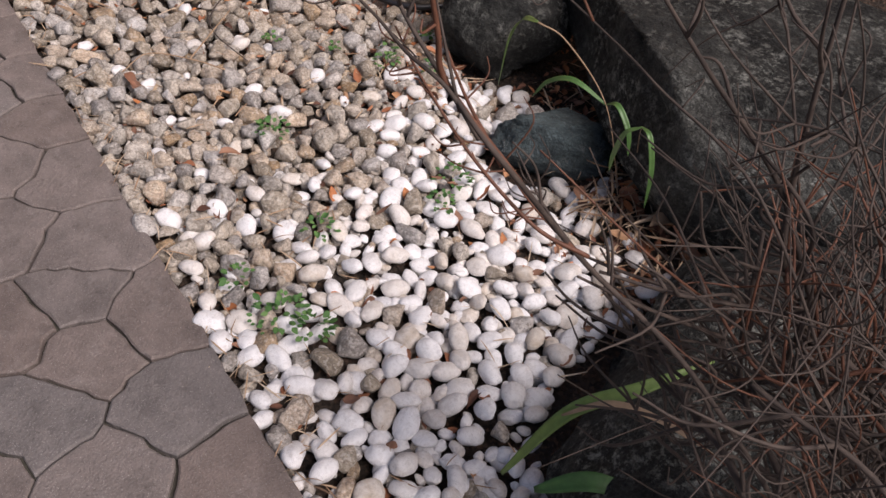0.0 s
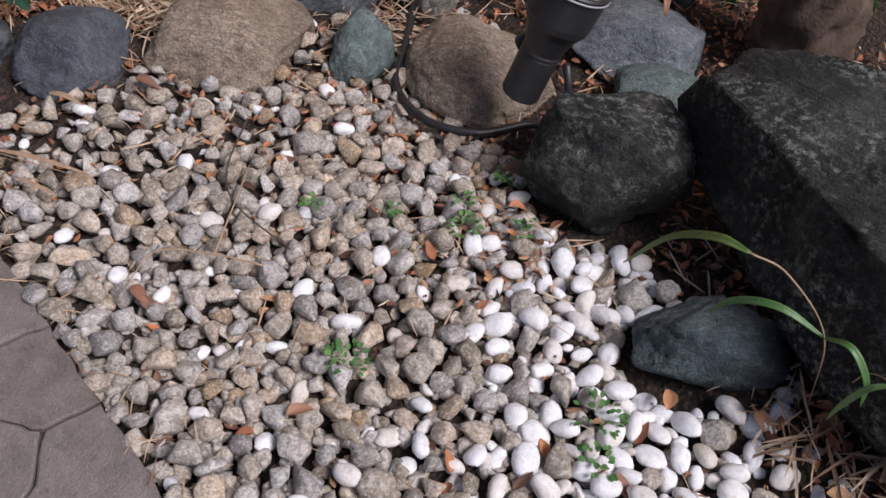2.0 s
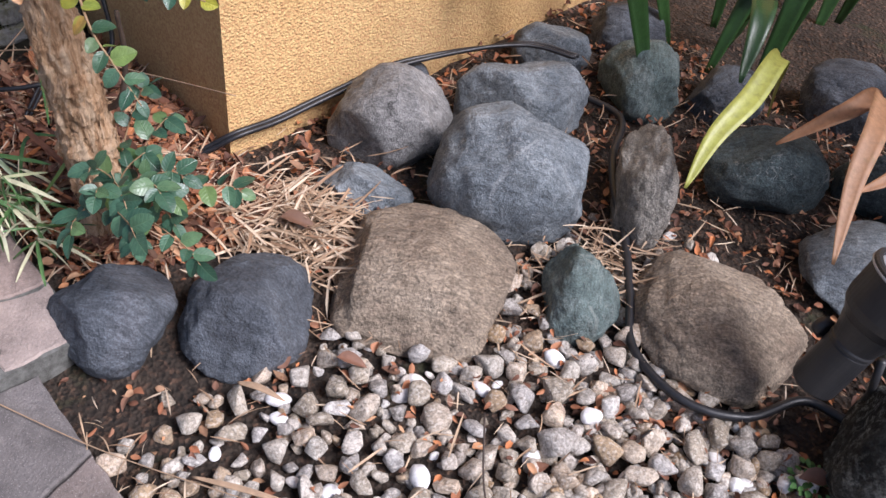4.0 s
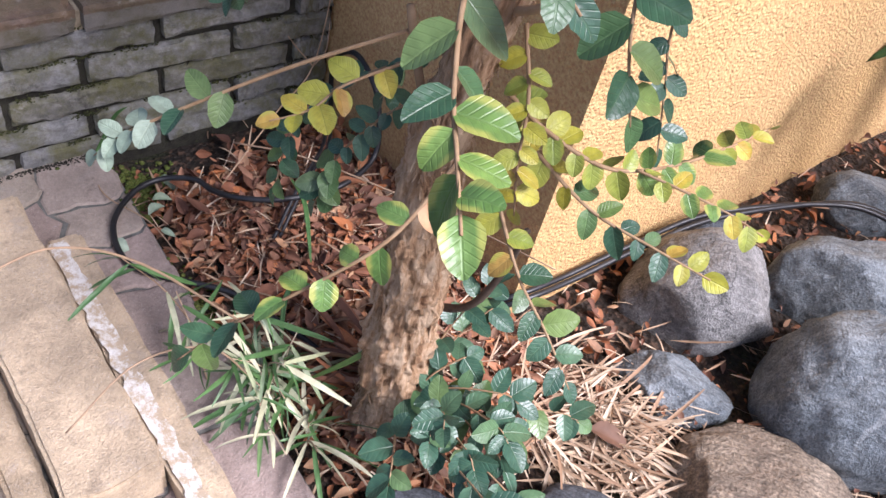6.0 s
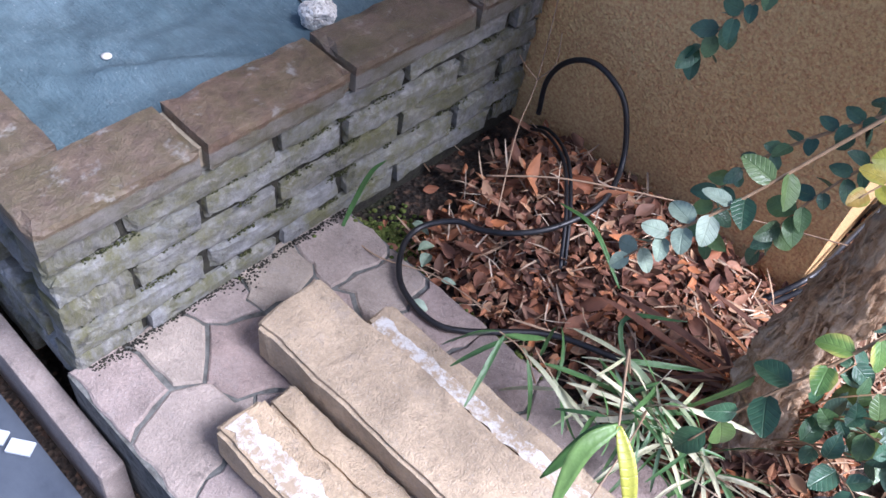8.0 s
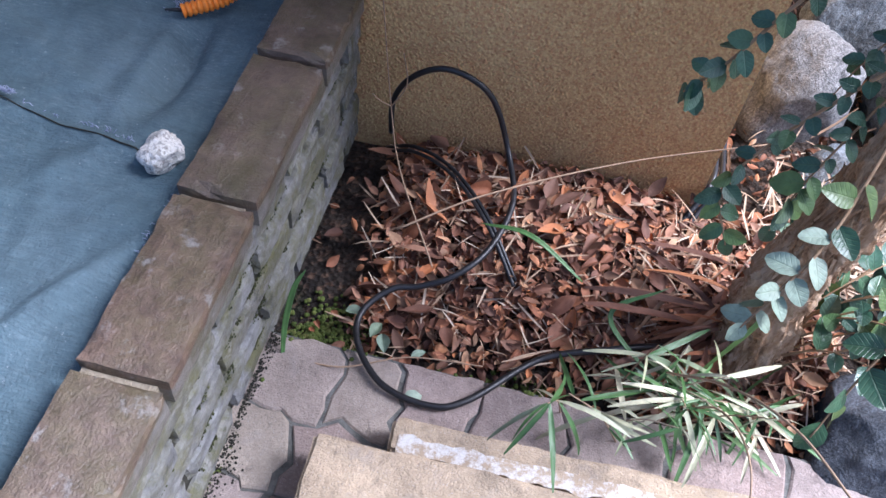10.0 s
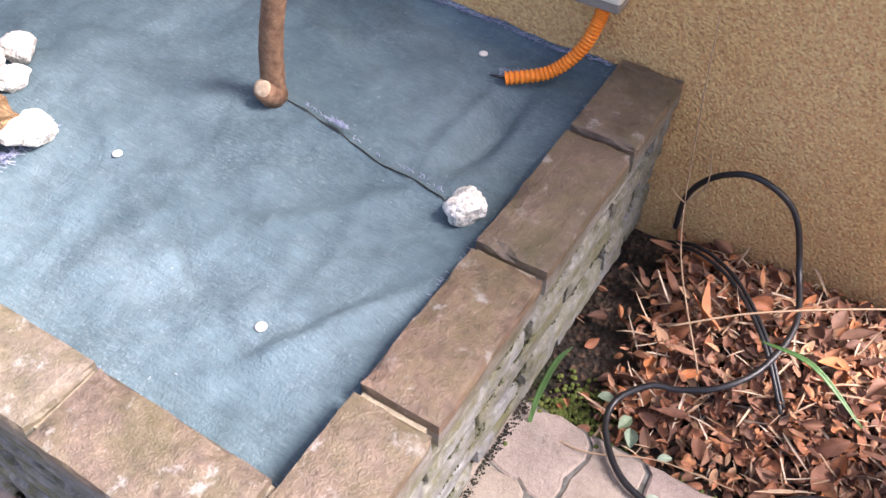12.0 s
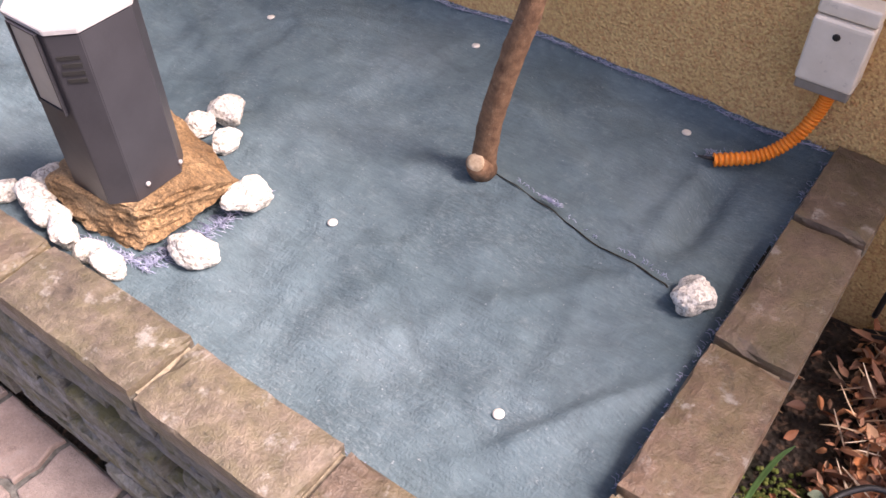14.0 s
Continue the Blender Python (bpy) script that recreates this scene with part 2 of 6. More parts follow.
M_SOIL = soil_material()
M_PATH = paving_material("stamped_flagstone", (0.175, 0.14, 0.125), (0.20, 0.165, 0.15), (0.16, 0.145, 0.14))
M_PINK = paving_material("pinkish_flagstone", (0.31, 0.235, 0.205), (0.35, 0.283, 0.252), (0.37, 0.31, 0.25))
M_JOINT = plain_material("mortar_joint", (0.03, 0.026, 0.02), (0.08, 0.075, 0.06), 60, 0.95, 0, 0.8)
M_MORTAR = plain_material("grey_mortar", (0.07, 0.068, 0.06), (0.2, 0.2, 0.185), 60, 0.95, 0, 0.8)
M_SAND = plain_material("sandy_mortar", (0.22, 0.18, 0.12), (0.40, 0.34, 0.25), 80, 0.95, 0, 0.8)
M_WALL = stucco_material()
M_BRICK = brick_material("mossy_grey_brick", (0.19, 0.19, 0.187), (0.235, 0.235, 0.23), (0.17, 0.165, 0.145), 0.82)
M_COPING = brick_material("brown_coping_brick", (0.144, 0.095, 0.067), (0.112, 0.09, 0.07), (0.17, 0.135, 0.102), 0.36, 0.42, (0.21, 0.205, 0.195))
M_BRICKBACK = plain_material("dark_mortar", (0.010, 0.009, 0.007), (0.04, 0.037, 0.025), 45, 0.95, 0, 1.0, (0.05, 0.06, 0.016))
M_TARP = tarp_material()


# ---- mesh tools ----
def part(name, bm, material, parent=None, label="", smooth=True):
    me = bpy.data.meshes.new(name)
    bm.to_mesh(me)
    bm.free()
    me.materials.append(material)
    if smooth:
        me.polygons.foreach_set("use_smooth", [True] * len(me.polygons))
    ob = new(name, me)
    ob.parent = parent
    return tagged(ob, label)


def piece(name, me, parent, m):
    ob = new(name, me)
    ob.parent = parent
    ob.matrix_basis = m
    return ob


def thing(name, x, y, z, label, category, group="", kind=""):
    ob = new(name)
    ob.empty_display_size = 0.05
    ob.location = (x, y, z)
    return tagged(ob, label, category, group, kind)


def box(bm, x0, y0, z0, x1, y1, z1, bevel=0.0, seg=2):
    v = bmesh.ops.create_cube(bm, size=1.0)["verts"]
    bmesh.ops.scale(bm, vec=(x1 - x0, y1 - y0, z1 - z0), verts=v)
    bmesh.ops.translate(bm, vec=((x0 + x1) / 2, (y0 + y1) / 2, (z0 + z1) / 2), verts=v)
    if bevel:
        e = list({e for q in v for e in q.link_edges})
        bmesh.ops.bevel(bm, geom=e, offset=bevel, segments=seg, affect="EDGES", profile=0.6)
    return bm


def lathe(bm, profile, m=Matrix(), n=32):
    """Revolves (radius, height) pairs round z and sets the result at m."""
    rings = [[bm.verts.new(m @ Vector((r * math.cos(a), r * math.sin(a), h))) for a in (2 * math.pi * i / n for i in range(n))] for r, h in profile]
    for a, b in zip(rings, rings[1:]):
        for i in range(n):
            bm.faces.new((a[i], a[(i + 1) % n], b[(i + 1) % n], b[i]))
    bm.faces.new(rings[0][::-1])
    bm.faces.new(rings[-1])
    return bm


def smooth_line(pts, steps=8):
    p = [Vector(q) for q in pts]
    p = [2 * p[0] - p[1]] + p + [2 * p[-1] - p[-2]]
    out = []
    for a, b, c, d in zip(p, p[1:], p[2:], p[3:]):
        for i in range(steps):
            t = i / steps
            out.append(0.5 * ((2 * b) + (c - a) * t + (2 * a - 5 * b + 4 * c - d) * t * t + (3 * b - a - 3 * c + d) * t ** 3))
    return out + [p[-2]]


def tube(bm, line, radii, n=8, wobble=0.0, seed=0.0):
    """A tube along a list of points; radii at its start and end, or one for each point."""
    k = len(line)
    if len(radii) == 2:
        radii = [radii[0] + (radii[1] - radii[0]) * i / max(1, k - 1) for i in range(k)]
    rings, side = [], None
    for i in range(k):
        d = (line[min(i + 1, k - 1)] - line[max(i - 1, 0)]).normalized()
        if side is None:
            side = d.orthogonal().normalized()
        side = (side - d * side.dot(d)).normalized()
        up = d.cross(side)
        ring = []
        for j in range(n):
            a = 2 * math.pi * j / n
            r = radii[i]
            if wobble:
                r *= 1 + wobble * noise.noise(Vector((3 * math.cos(a), 3 * math.sin(a), i * 0.6 + seed)))
            ring.append(bm.verts.new(line[i] + (side * math.cos(a) + up * math.sin(a)) * r))
        rings.append(ring)
    for a, b in zip(rings, rings[1:]):
        for j in range(n):
            bm.faces.new((a[j], a[(j + 1) % n], b[(j + 1) % n], b[j]))
    bm.faces.new(rings[0][::-1])
    bm.faces.new(rings[-1])
    return bm


def stone_shape(bm, rx, ry, rz, seed, cuts=7, depth=0.8, rough=0.06, level=3, fine=0.0, flats=()):
    """A rounded stone: a ball planed by chance facets, then roughened."""
    rnd = random.Random(seed)
    made = bmesh.ops.create_icosphere(bm, subdivisions=level, radius=1.0)["verts"]
    planes = [(Vector(n).normalized(), d) for n, d in flats]
    for _ in range(cuts):
        n = Vector((rnd.gauss(0, 1), rnd.gauss(0, 1), rnd.gauss(0, 0.9))).normalized()
        planes.append((n, rnd.uniform(depth, min(0.98, depth + 0.2))))
    off = Vector((seed * 1.37 % 50, seed * 2.11 % 50, seed * 0.71 % 50))
    for v in made:
        p = v.co.copy()
        for n, d in planes:
            over = p.dot(n) - d
            if over > 0:
                p -= n * over * 0.96
        q = p * 1.3 + off
        f = 1 + rough * noise.noise(q) * 1.6 + rough * 0.6 * noise.noise(q * 2.7)
        if fine:
            f += fine * (noise.noise(q * 6) + 0.6 * noise.noise(q * 13)) - fine * 1.6 * max(0.0, 1 - abs(noise.noise(Vector((q.x * 1.6, q.y * 1.6, q.z * 3.4)))) * 7)
        v.co = Vector((p.x * rx * f, p.y * ry * f, p.z * rz * f))
    return made


def heights(name, x0, y0, x1, y1, step, z, material):
    """A sheet over a rectangle with the height z(x, y)."""
    nx, ny = max(2, round((x1 - x0) / step)), max(2, round((y1 - y0) / step))
    verts = [(x0 + (x1 - x0) * i / nx, y0 + (y1 - y0) * j / ny) for j in range(ny + 1) for i in range(nx + 1)]
    verts = [(x, y, z(x, y)) for x, y in verts]
    faces = [(j * (nx + 1) + i, j * (nx + 1) + i + 1, (j + 1) * (nx + 1) + i + 1, (j + 1) * (nx + 1) + i) for j in range(ny) for i in range(nx)]
    me = bpy.data.meshes.new(name)
    me.from_pydata(verts, [], faces)
    me.materials.append(material)
    me.polygons.foreach_set("use_smooth", [True] * len(faces))
    return new(name, me)


# ---- ground, soil and walls ----
LOW = -0.155
g = heights("ground", -60, -60, 60, 60, 6, lambda x, y: LOW - 0.02, M_SOIL)
tagged(g, "dark bare soil round the garden", "ground", kind="structure")


def hump(x, y, cx, cy, rx, ry):
    return math.exp(-((x - cx) / rx) ** 2 - ((y - cy) / ry) ** 2)


def soil_height(x, y):
    z = -0.035 + 0.02 * noise.noise(Vector((x * 3, y * 3, 0))) + 0.008 * noise.noise(Vector((x * 15, y * 15, 3)))
    z += 0.075 * hump(x, y, -2.36, 0.72, 0.30, 0.26) + 0.05 * hump(x, y, -1.9, 0.6, 0.2, 0.2)
    z += 0.035 * hump(x, y, 0.15, 1.24, 0.2, 0.16)
    z += 0.05 * min(1.0, max(0.0, (y - 1.1) * 1.2)) + 0.03 * hump(x, y, -1.75, 1.1, 0.4, 0.4)
    return z


soil = heights("garden_soil", -2.79, 0.26, 2.6, 3.6, 0.025, soil_height, M_SOIL)
tagged(soil, "dark damp soil of the garden bed", "soil", kind="structure")

bm = bmesh.new()
plan = [(-6.5, 0.92), (-2.045, 0.92), (-2.045, 5.0), (-2.22, 5.0), (-2.22, 1.075), (-6.5, 1.075)]
low, high = [bm.verts.new((x, y, -0.3)) for x, y in plan], [bm.verts.new((x, y, 2.7)) for x, y in plan]
for i in range(6):
    bm.faces.new((low[i], low[(i + 1) % 6], high[(i + 1) % 6], high[i]))
bm.faces.new(low[::-1])
bm.faces.new(high)
w = part("wall_house", bm, M_WALL, smooth=False)
tagged(w, "ochre stuccoed house wall with a rough grain", "wall", kind="structure")
bm = bmesh.new()
box(bm, -2.2, 4.2, -0.3, 5.0, 4.35, 2.2, 0.01)
w = part("wall_north", bm, M_WALL, smooth=False)
tagged(w, "plain garden wall behind the planting", "wall", kind="structure")


# ---- paving ----
def clip_cell(poly, p, q, gap):
    """Keeps the side of p of the line halfway between p and q."""
    nx, ny = q[0] - p[0], q[1] - p[1]
    d = math.hypot(nx, ny)
    nx, ny = nx / d, ny / d
    lim = d / 2 - gap
    out = []
    for a, b in zip(poly, poly[1:] + poly[:1]):
        da, db = (a[0] - p[0]) * nx + (a[1] - p[1]) * ny - lim, (b[0] - p[0]) * nx + (b[1] - p[1]) * ny - lim
        if da <= 0:
            out.append(a)
        if da * db < 0:
            t = da / (da - db)
            out.append((a[0] + (b[0] - a[0]) * t, a[1] + (b[1] - a[1]) * t))
    return out


def flagstones(parent, seeds, rect, gap, top, material, wobble=0.006, level=0.0):
    x0, y0, x1, y1 = rect
    for i, p in enumerate(seeds):
        poly = [(x0, y0), (x1, y0), (x1, y1), (x0, y1)]
        for j, q in enumerate(seeds):
            if i != j and abs(p[0] - q[0]) < 0.9:
                poly = clip_cell(poly, p, q, gap)
                if len(poly) < 3:
                    break
        if len(poly) < 3:
            continue
        pts = []
        for a, b in zip(poly, poly[1:] + poly[:1]):
            n = max(1, int(math.hypot(b[0] - a[0], b[1] - a[1]) / 0.022))
            pts += [(a[0] + (b[0] - a[0]) * k / n, a[1] + (b[1] - a[1]) * k / n) for k in range(n)]
        loop = []
        for x, y in pts:
            edge = x0 + 0.002 < x < x1 - 0.002 and y0 + 0.002 < y < y1 - 0.002
            s = wobble if edge else wobble * 0.4
            loop.append((x + s * noise.noise(Vector((x * 22, y * 22, 1))), y + s * noise.noise(Vector((x * 22, y * 22, 9)))))
        h = top + random.uniform(-0.003, 0.003)
        bm = bmesh.new()
        low = [bm.verts.new((x - p[0], y - p[1], -0.03)) for x, y in loop]
        mid = [bm.verts.new((x - p[0], y - p[1], h - 0.003)) for x, y in loop]
        cx, cy = sum(x for x, y in loop) / len(loop) - p[0], sum(y for x, y in loop) / len(loop) - p[1]
        up = []
        for x, y in loop:
            dx, dy = cx - (x - p[0]), cy - (y - p[1])
            d = math.hypot(dx, dy) or 1
            up.append(bm.verts.new((x - p[0] + dx / d * 0.004, y - p[1] + dy / d * 0.004, h)))
        k = len(loop)
        for r, s in ((low, mid), (mid, up)):
            for a in range(k):
                bm.faces.new((r[a], r[(a + 1) % k], s[(a + 1) % k], s[a]))
        bm.faces.new(up)
        ob = part("flagstone", bm, material, parent, smooth=False)
        ob.location = (p[0], p[1], level)


bm = bmesh.new()
box(bm, -1.72, -0.15, LOW - 0.02, 2.6, 0.296, -0.008)
path = part("pavement", bm, M_JOINT, smooth=False)
tagged(path, "garden path of stamped grey-brown flagstones", "path", kind="structure")
bm = bmesh.new()
box(bm, -2.744, -0.15, LOW - 0.02, -1.722, 0.41, 0.028)
apron = part("pavement", bm, M_MORTAR, smooth=False)
tagged(apron, "pinkish crazy paving with grey mortar joints", "paving", kind="structure")

PATH_SEEDS = [(-1.185, 0.275), (-0.977, 0.245), (-0.796, 0.232), (-0.582, 0.226), (-0.354, 0.19), (-0.24, 0.125), (-0.116, 0.24), (-0.084, 0.11), (-0.69, 0.11), (-0.45, 0.05), (-0.213, 0.02),
              (-0.96, 0.15), (0.0, 0.0), (0.085, 0.2), (0.17, 0.06), (0.27, 0.23), (-1.16, 0.14), (-1.38, 0.25), (-1.40, 0.08), (-1.60, 0.2), (-1.6, 0.02)]
rnd = random.Random(4)
for i in range(10):
    PATH_SEEDS += [(0.45 + i * 0.21 + rnd.uniform(-0.08, 0.08), 0.19 + rnd.uniform(-0.09, 0.09)), (0.36 + i * 0.21 + rnd.uniform(-0.08, 0.08), -0.02 + rnd.uniform(-0.08, 0.08))]
for i in range(9):
    PATH_SEEDS.append((-1.6 + i * 0.23 + rnd.uniform(-0.04, 0.04), -0.11 + rnd.uniform(-0.02, 0.02)))
APRON_SEEDS = [(-2.675, -0.10), (-2.685, 0.0), (-2.715, 0.105), (-2.605, 0.07), (-2.705, 0.205), (-2.665, 0.33), (-2.545, -0.05), (-2.55, 0.34), (-2.57, 0.20), (-2.45, 0.36), (-2.44, 0.0), (-2.44, 0.2), (-2.32, 0.33), (-2.3, 0.1),
               (-2.30, -0.06), (-2.15, 0.36), (-2.12, 0.2), (-2.13, 0.0), (-1.97, 0.33), (-1.95, 0.12), (-1.96, -0.06), (-1.80, 0.34), (-1.79, 0.17), (-1.8, -0.03)]
flagstones(path, PATH_SEEDS, (-1.715, -0.145, 2.58, 0.302), 0.0026, 0.004, M_PATH, 0.016)
bm = bmesh.new()
box(bm, -4.9, -0.6, LOW - 0.03, -3.42, -0.13, LOW - 0.006)
front = part("pavement", bm, M_MORTAR, smooth=False)
tagged(front, "crazy paving at the foot of the planter", "paving", kind="structure")
FRONT_SEEDS = [(-3.9 + 0.17 * i + 0.03 * (-1) ** i + 0.05 * j, -0.2 - 0.13 * j) for i in range(4) for j in range(3)] + [(-4.1 - 0.2 * i, -0.25) for i in range(4)]
flagstones(front, FRONT_SEEDS, (-4.89, -0.59, -3.43, -0.135), 0.009, 0.006, M_PINK, 0.012, LOW)
flagstones(apron, APRON_SEEDS, (-2.741, -0.145, -1.73, 0.408), 0.0032, 0.033, M_PINK, 0.026)


# ---- planter ----
planter = thing("brick_planter", -3.8, 0.4, 0, "raised bed walled with mossy grey bricks and brown coping", "planter")
inv = Matrix.Translation((3.8, -0.4, 0))


def under(ob, parent_inv=inv):
    ob.matrix_parent_inverse = parent_inv
    return ob


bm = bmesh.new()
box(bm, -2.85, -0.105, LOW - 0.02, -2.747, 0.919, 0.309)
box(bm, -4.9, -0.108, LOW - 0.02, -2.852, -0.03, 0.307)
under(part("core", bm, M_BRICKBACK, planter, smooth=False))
bm = bmesh.new()
box(bm, -2.832, -0.124, 0.311, -2.738, 0.916, 0.349)
box(bm, -4.88, -0.126, 0.311, -2.834, -0.032, 0.3495)
under(part("joint_mortar", bm, M_SAND, planter, "sandy mortar between the coping bricks", smooth=False))


def rough_brick(length, depth, height, seed, chip=0.003):
    """One old brick about its centre, with uneven, chipped edges."""
    bm = bmesh.new()
    box(bm, -length / 2, -depth / 2, -height / 2, length / 2, depth / 2, height / 2)
    bmesh.ops.subdivide_edges(bm, edges=[e for e in bm.edges if abs(e.verts[0].co.x - e.verts[1].co.x) > 0.01], cuts=15, use_grid_fill=True)
    bmesh.ops.subdivide_edges(bm, edges=[e for e in bm.edges if abs(e.verts[0].co.x - e.verts[1].co.x) < 0.001], cuts=4, use_grid_fill=True)
    for v in bm.verts:
        on = sum(abs(abs(c) - h / 2) < 1e-4 for c, h in zip(v.co, (length, depth, height)))
        q = Vector((v.co.x * 55 + seed * 5, v.co.y * 55, v.co.z * 55))
        wear = 0.0022 + max(0.0, noise.noise(q * 0.45 + Vector((3, 3, 3)))) * 2.2 * chip
        if on >= 2:
            inward = Vector([(-1 if c > 0 else 1) if abs(abs(c) - h / 2) < 1e-4 else 0 for c, h in zip(v.co, (length, depth, height))])
            v.co += inward * wear
        v.co += Vector((noise.noise(q), noise.noise(q + Vector((9, 0, 0))), noise.noise(q + Vector((0, 9, 0))))) * chip * 0.38
    me = bpy.data.meshes.new("brick")
    bm.to_mesh(me)
    bm.free()
    return me


BRICKS = [rough_brick(0.272, 0.062, 0.0558, i, 0.0066) for i in range(7)]
for me in BRICKS:
    me.materials.append(M_BRICK)
rnd = random.Random(8)
COURSE = 0.0622


def lay(me, m, along):
    o = under(piece("brick", me, planter, m))
    o.scale.x = along / 0.272
    o.scale.z = rnd.uniform(0.93, 1.05)


for row in range(7):
    z = 0.3145 - COURSE * (row + 0.5)
    joints = [-0.136, -0.015, 0.258, 0.54, 0.822, 0.918] if row % 2 == 0 else [-0.134, 0.112, 0.398, 0.69, 0.918]
    for a, b in zip(joints, joints[1:]):
        if z < 0.0:
            break
        gap = rnd.uniform(0.008, 0.016)
        a2, b2 = a + (gap / 2 if a > -0.13 else 0), b - gap / 2
        lay(rnd.choice(BRICKS), pose(-2.760 + rnd.uniform(-0.007, 0.005), (a2 + b2) / 2, z + rnd.uniform(-0.003, 0.003), rnd.uniform(-2.0, 2.0), rnd.uniform(-0.8, 0.8), 90 + rnd.uniform(-1.1, 1.1)), b2 - a2)
    x = -2.795 - (0.12 if row % 2 == 0 else 0.0)
    while x > -4.7:
        ln = rnd.uniform(0.19, 0.275)
        lay(rnd.choice(BRICKS), pose(x - ln / 2, -0.103 + rnd.uniform(-0.010, 0.006), z + rnd.uniform(-0.004, 0.004), rnd.uniform(-2.5, 2.5), rnd.uniform(-1.5, 1.5), rnd.uniform(-1.5, 1.5)), ln)
        x -= ln + rnd.uniform(0.012, 0.034)
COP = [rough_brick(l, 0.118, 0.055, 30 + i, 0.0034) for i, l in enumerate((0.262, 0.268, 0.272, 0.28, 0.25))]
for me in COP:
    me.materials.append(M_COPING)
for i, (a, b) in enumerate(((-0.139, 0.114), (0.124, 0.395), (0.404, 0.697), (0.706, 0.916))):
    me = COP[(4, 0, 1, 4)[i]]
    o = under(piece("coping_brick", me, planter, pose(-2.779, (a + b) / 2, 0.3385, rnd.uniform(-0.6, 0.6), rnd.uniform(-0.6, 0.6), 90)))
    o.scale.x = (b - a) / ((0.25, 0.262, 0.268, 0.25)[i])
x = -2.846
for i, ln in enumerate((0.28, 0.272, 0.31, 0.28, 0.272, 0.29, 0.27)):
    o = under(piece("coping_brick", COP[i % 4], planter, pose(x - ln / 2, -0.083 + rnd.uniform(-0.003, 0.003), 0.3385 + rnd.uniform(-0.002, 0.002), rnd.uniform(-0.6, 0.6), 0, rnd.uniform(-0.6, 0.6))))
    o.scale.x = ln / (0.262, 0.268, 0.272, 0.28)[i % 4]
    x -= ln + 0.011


def tarp_height(x, y):
    z = 0.302 + 0.008 * noise.noise(Vector((x * 2.2, y * 2.2, 5)))
    for ang, f, a in ((0.5, 4.0, 0.013), (1.9, 3.0, 0.011), (2.6, 7.0, 0.007), (1.1, 11.0, 0.005), (0.2, 16.0, 0.003), (2.1, 19.0, 0.0025)):
        u, v = x * math.cos(ang) + y * math.sin(ang), -x * math.sin(ang) + y * math.cos(ang)
        z += a * (1 - abs(noise.noise(Vector((u * f, v * 1.4, ang * 7)))) * 2.4)
    z -= 0.03 * hump(x, y, -2.965, 0.69, 0.022, 0.11)
    z += 0.016 * hump(x, y, -3.01, 0.69, 0.02, 0.11)
    z += 0.02 * hump(x - 0.6 * (y - 0.2), y, -2.93, 0.2, 0.02, 0.12)
    t = max(0.0, min(1.0, (-2.93 - x) / 0.36))
    if 0 < t < 1:
        z += 0.009 * math.exp(-((y - (0.482 + 0.055 * t + 0.0015 * math.sin(t * 31))) / 0.008) ** 2)
    if y > 0.86:
        z += 0.03 * ((y - 0.86) / 0.06) ** 2
    return z


tarp = heights("ground_sheet", -4.9, -0.035, -2.832, 0.919, 0.011, tarp_height, M_TARP)
tagged(tarp, "weathered blue-grey weed sheet laid over the raised bed", "ground sheet")

seam = [Vector((-2.93 - 0.36 * t, 0.482 + 0.055 * t + 0.0015 * math.sin(t * 31), tarp_height(-2.93 - 0.36 * t, 0.482 + 0.055 * t + 0.0015 * math.sin(t * 31)) - 0.0004)) for t in (i / 30 for i in range(31))]
part("seam", tube(bmesh.new(), seam, (0.0013, 0.0009), 6, 0.5), M_BRICKBACK, tarp, "dark slit where two sheets meet")


# ---- rocks ----
ROCKS = []


def boulder(x, y, rx, ry, h, turn, seed, material, label, cuts=9, depth=0.72, rough=0.07, sink=0.35, name="rock", base=None, fine=0.02, flats=()):
    z0 = soil_height(x, y) if base is None else base
    bm = bmesh.new()
    rz = h / (2 - 2 * sink)
    stone_shape(bm, rx, ry, rz, seed, cuts, depth, rough, 5, fine, flats)
    mx, my = (max(abs(v.co[i]) for v in bm.verts) for i in (0, 1))
    for v in bm.verts:
        v.co.x, v.co.y = v.co.x * rx / mx, v.co.y * ry / my
    top = max(v.co.z for v in bm.verts)
    ob = part(name, bm, material)
    ob.matrix_basis = pose(x, y, z0 + h - top, 0, 0, turn)
    ROCKS.append((x, y, rx, ry, turn))
    return tagged(ob, label, "rock", "rocks edging the bed")


boulder(-1.741, 0.463, 0.132, 0.125, 0.12, 40, 11, R_NAVY, "dark blue-grey rounded rock beside the path")
boulder(-1.60, 0.672, 0.128, 0.15, 0.132, 20, 12, R_NAVY, "smooth dark blue-grey rock edging the gravel")
boulder(-1.472, 1.008, 0.205, 0.20, 0.132, 45, 13, R_TAN, "broad flat-topped tan granite rock", depth=0.7)
boulder(-1.754, 1.086, 0.115, 0.07, 0.078, 40, 14, R_BLUE, "low blue-grey stone slab among dry straw", depth=0.6)
boulder(-1.865, 1.267, 0.162, 0.122, 0.205, 50, 15, R_STRIPE, "grey rock with dark cracks at the house wall")
boulder(-1.725, 1.575, 0.175, 0.112, 0.19, 50, 16, R_BLUE, "flat blue-grey rock lying on soil", depth=0.65)
boulder(-1.542, 1.342, 0.19, 0.16, 0.24, 40, 17, R_BLUE, "big blue-grey rock with a broken corner", cuts=11)
boulder(-1.325, 1.55, 0.15, 0.072, 0.215, 132, 18, R_PALE, "upright weathered grey rock", cuts=8)
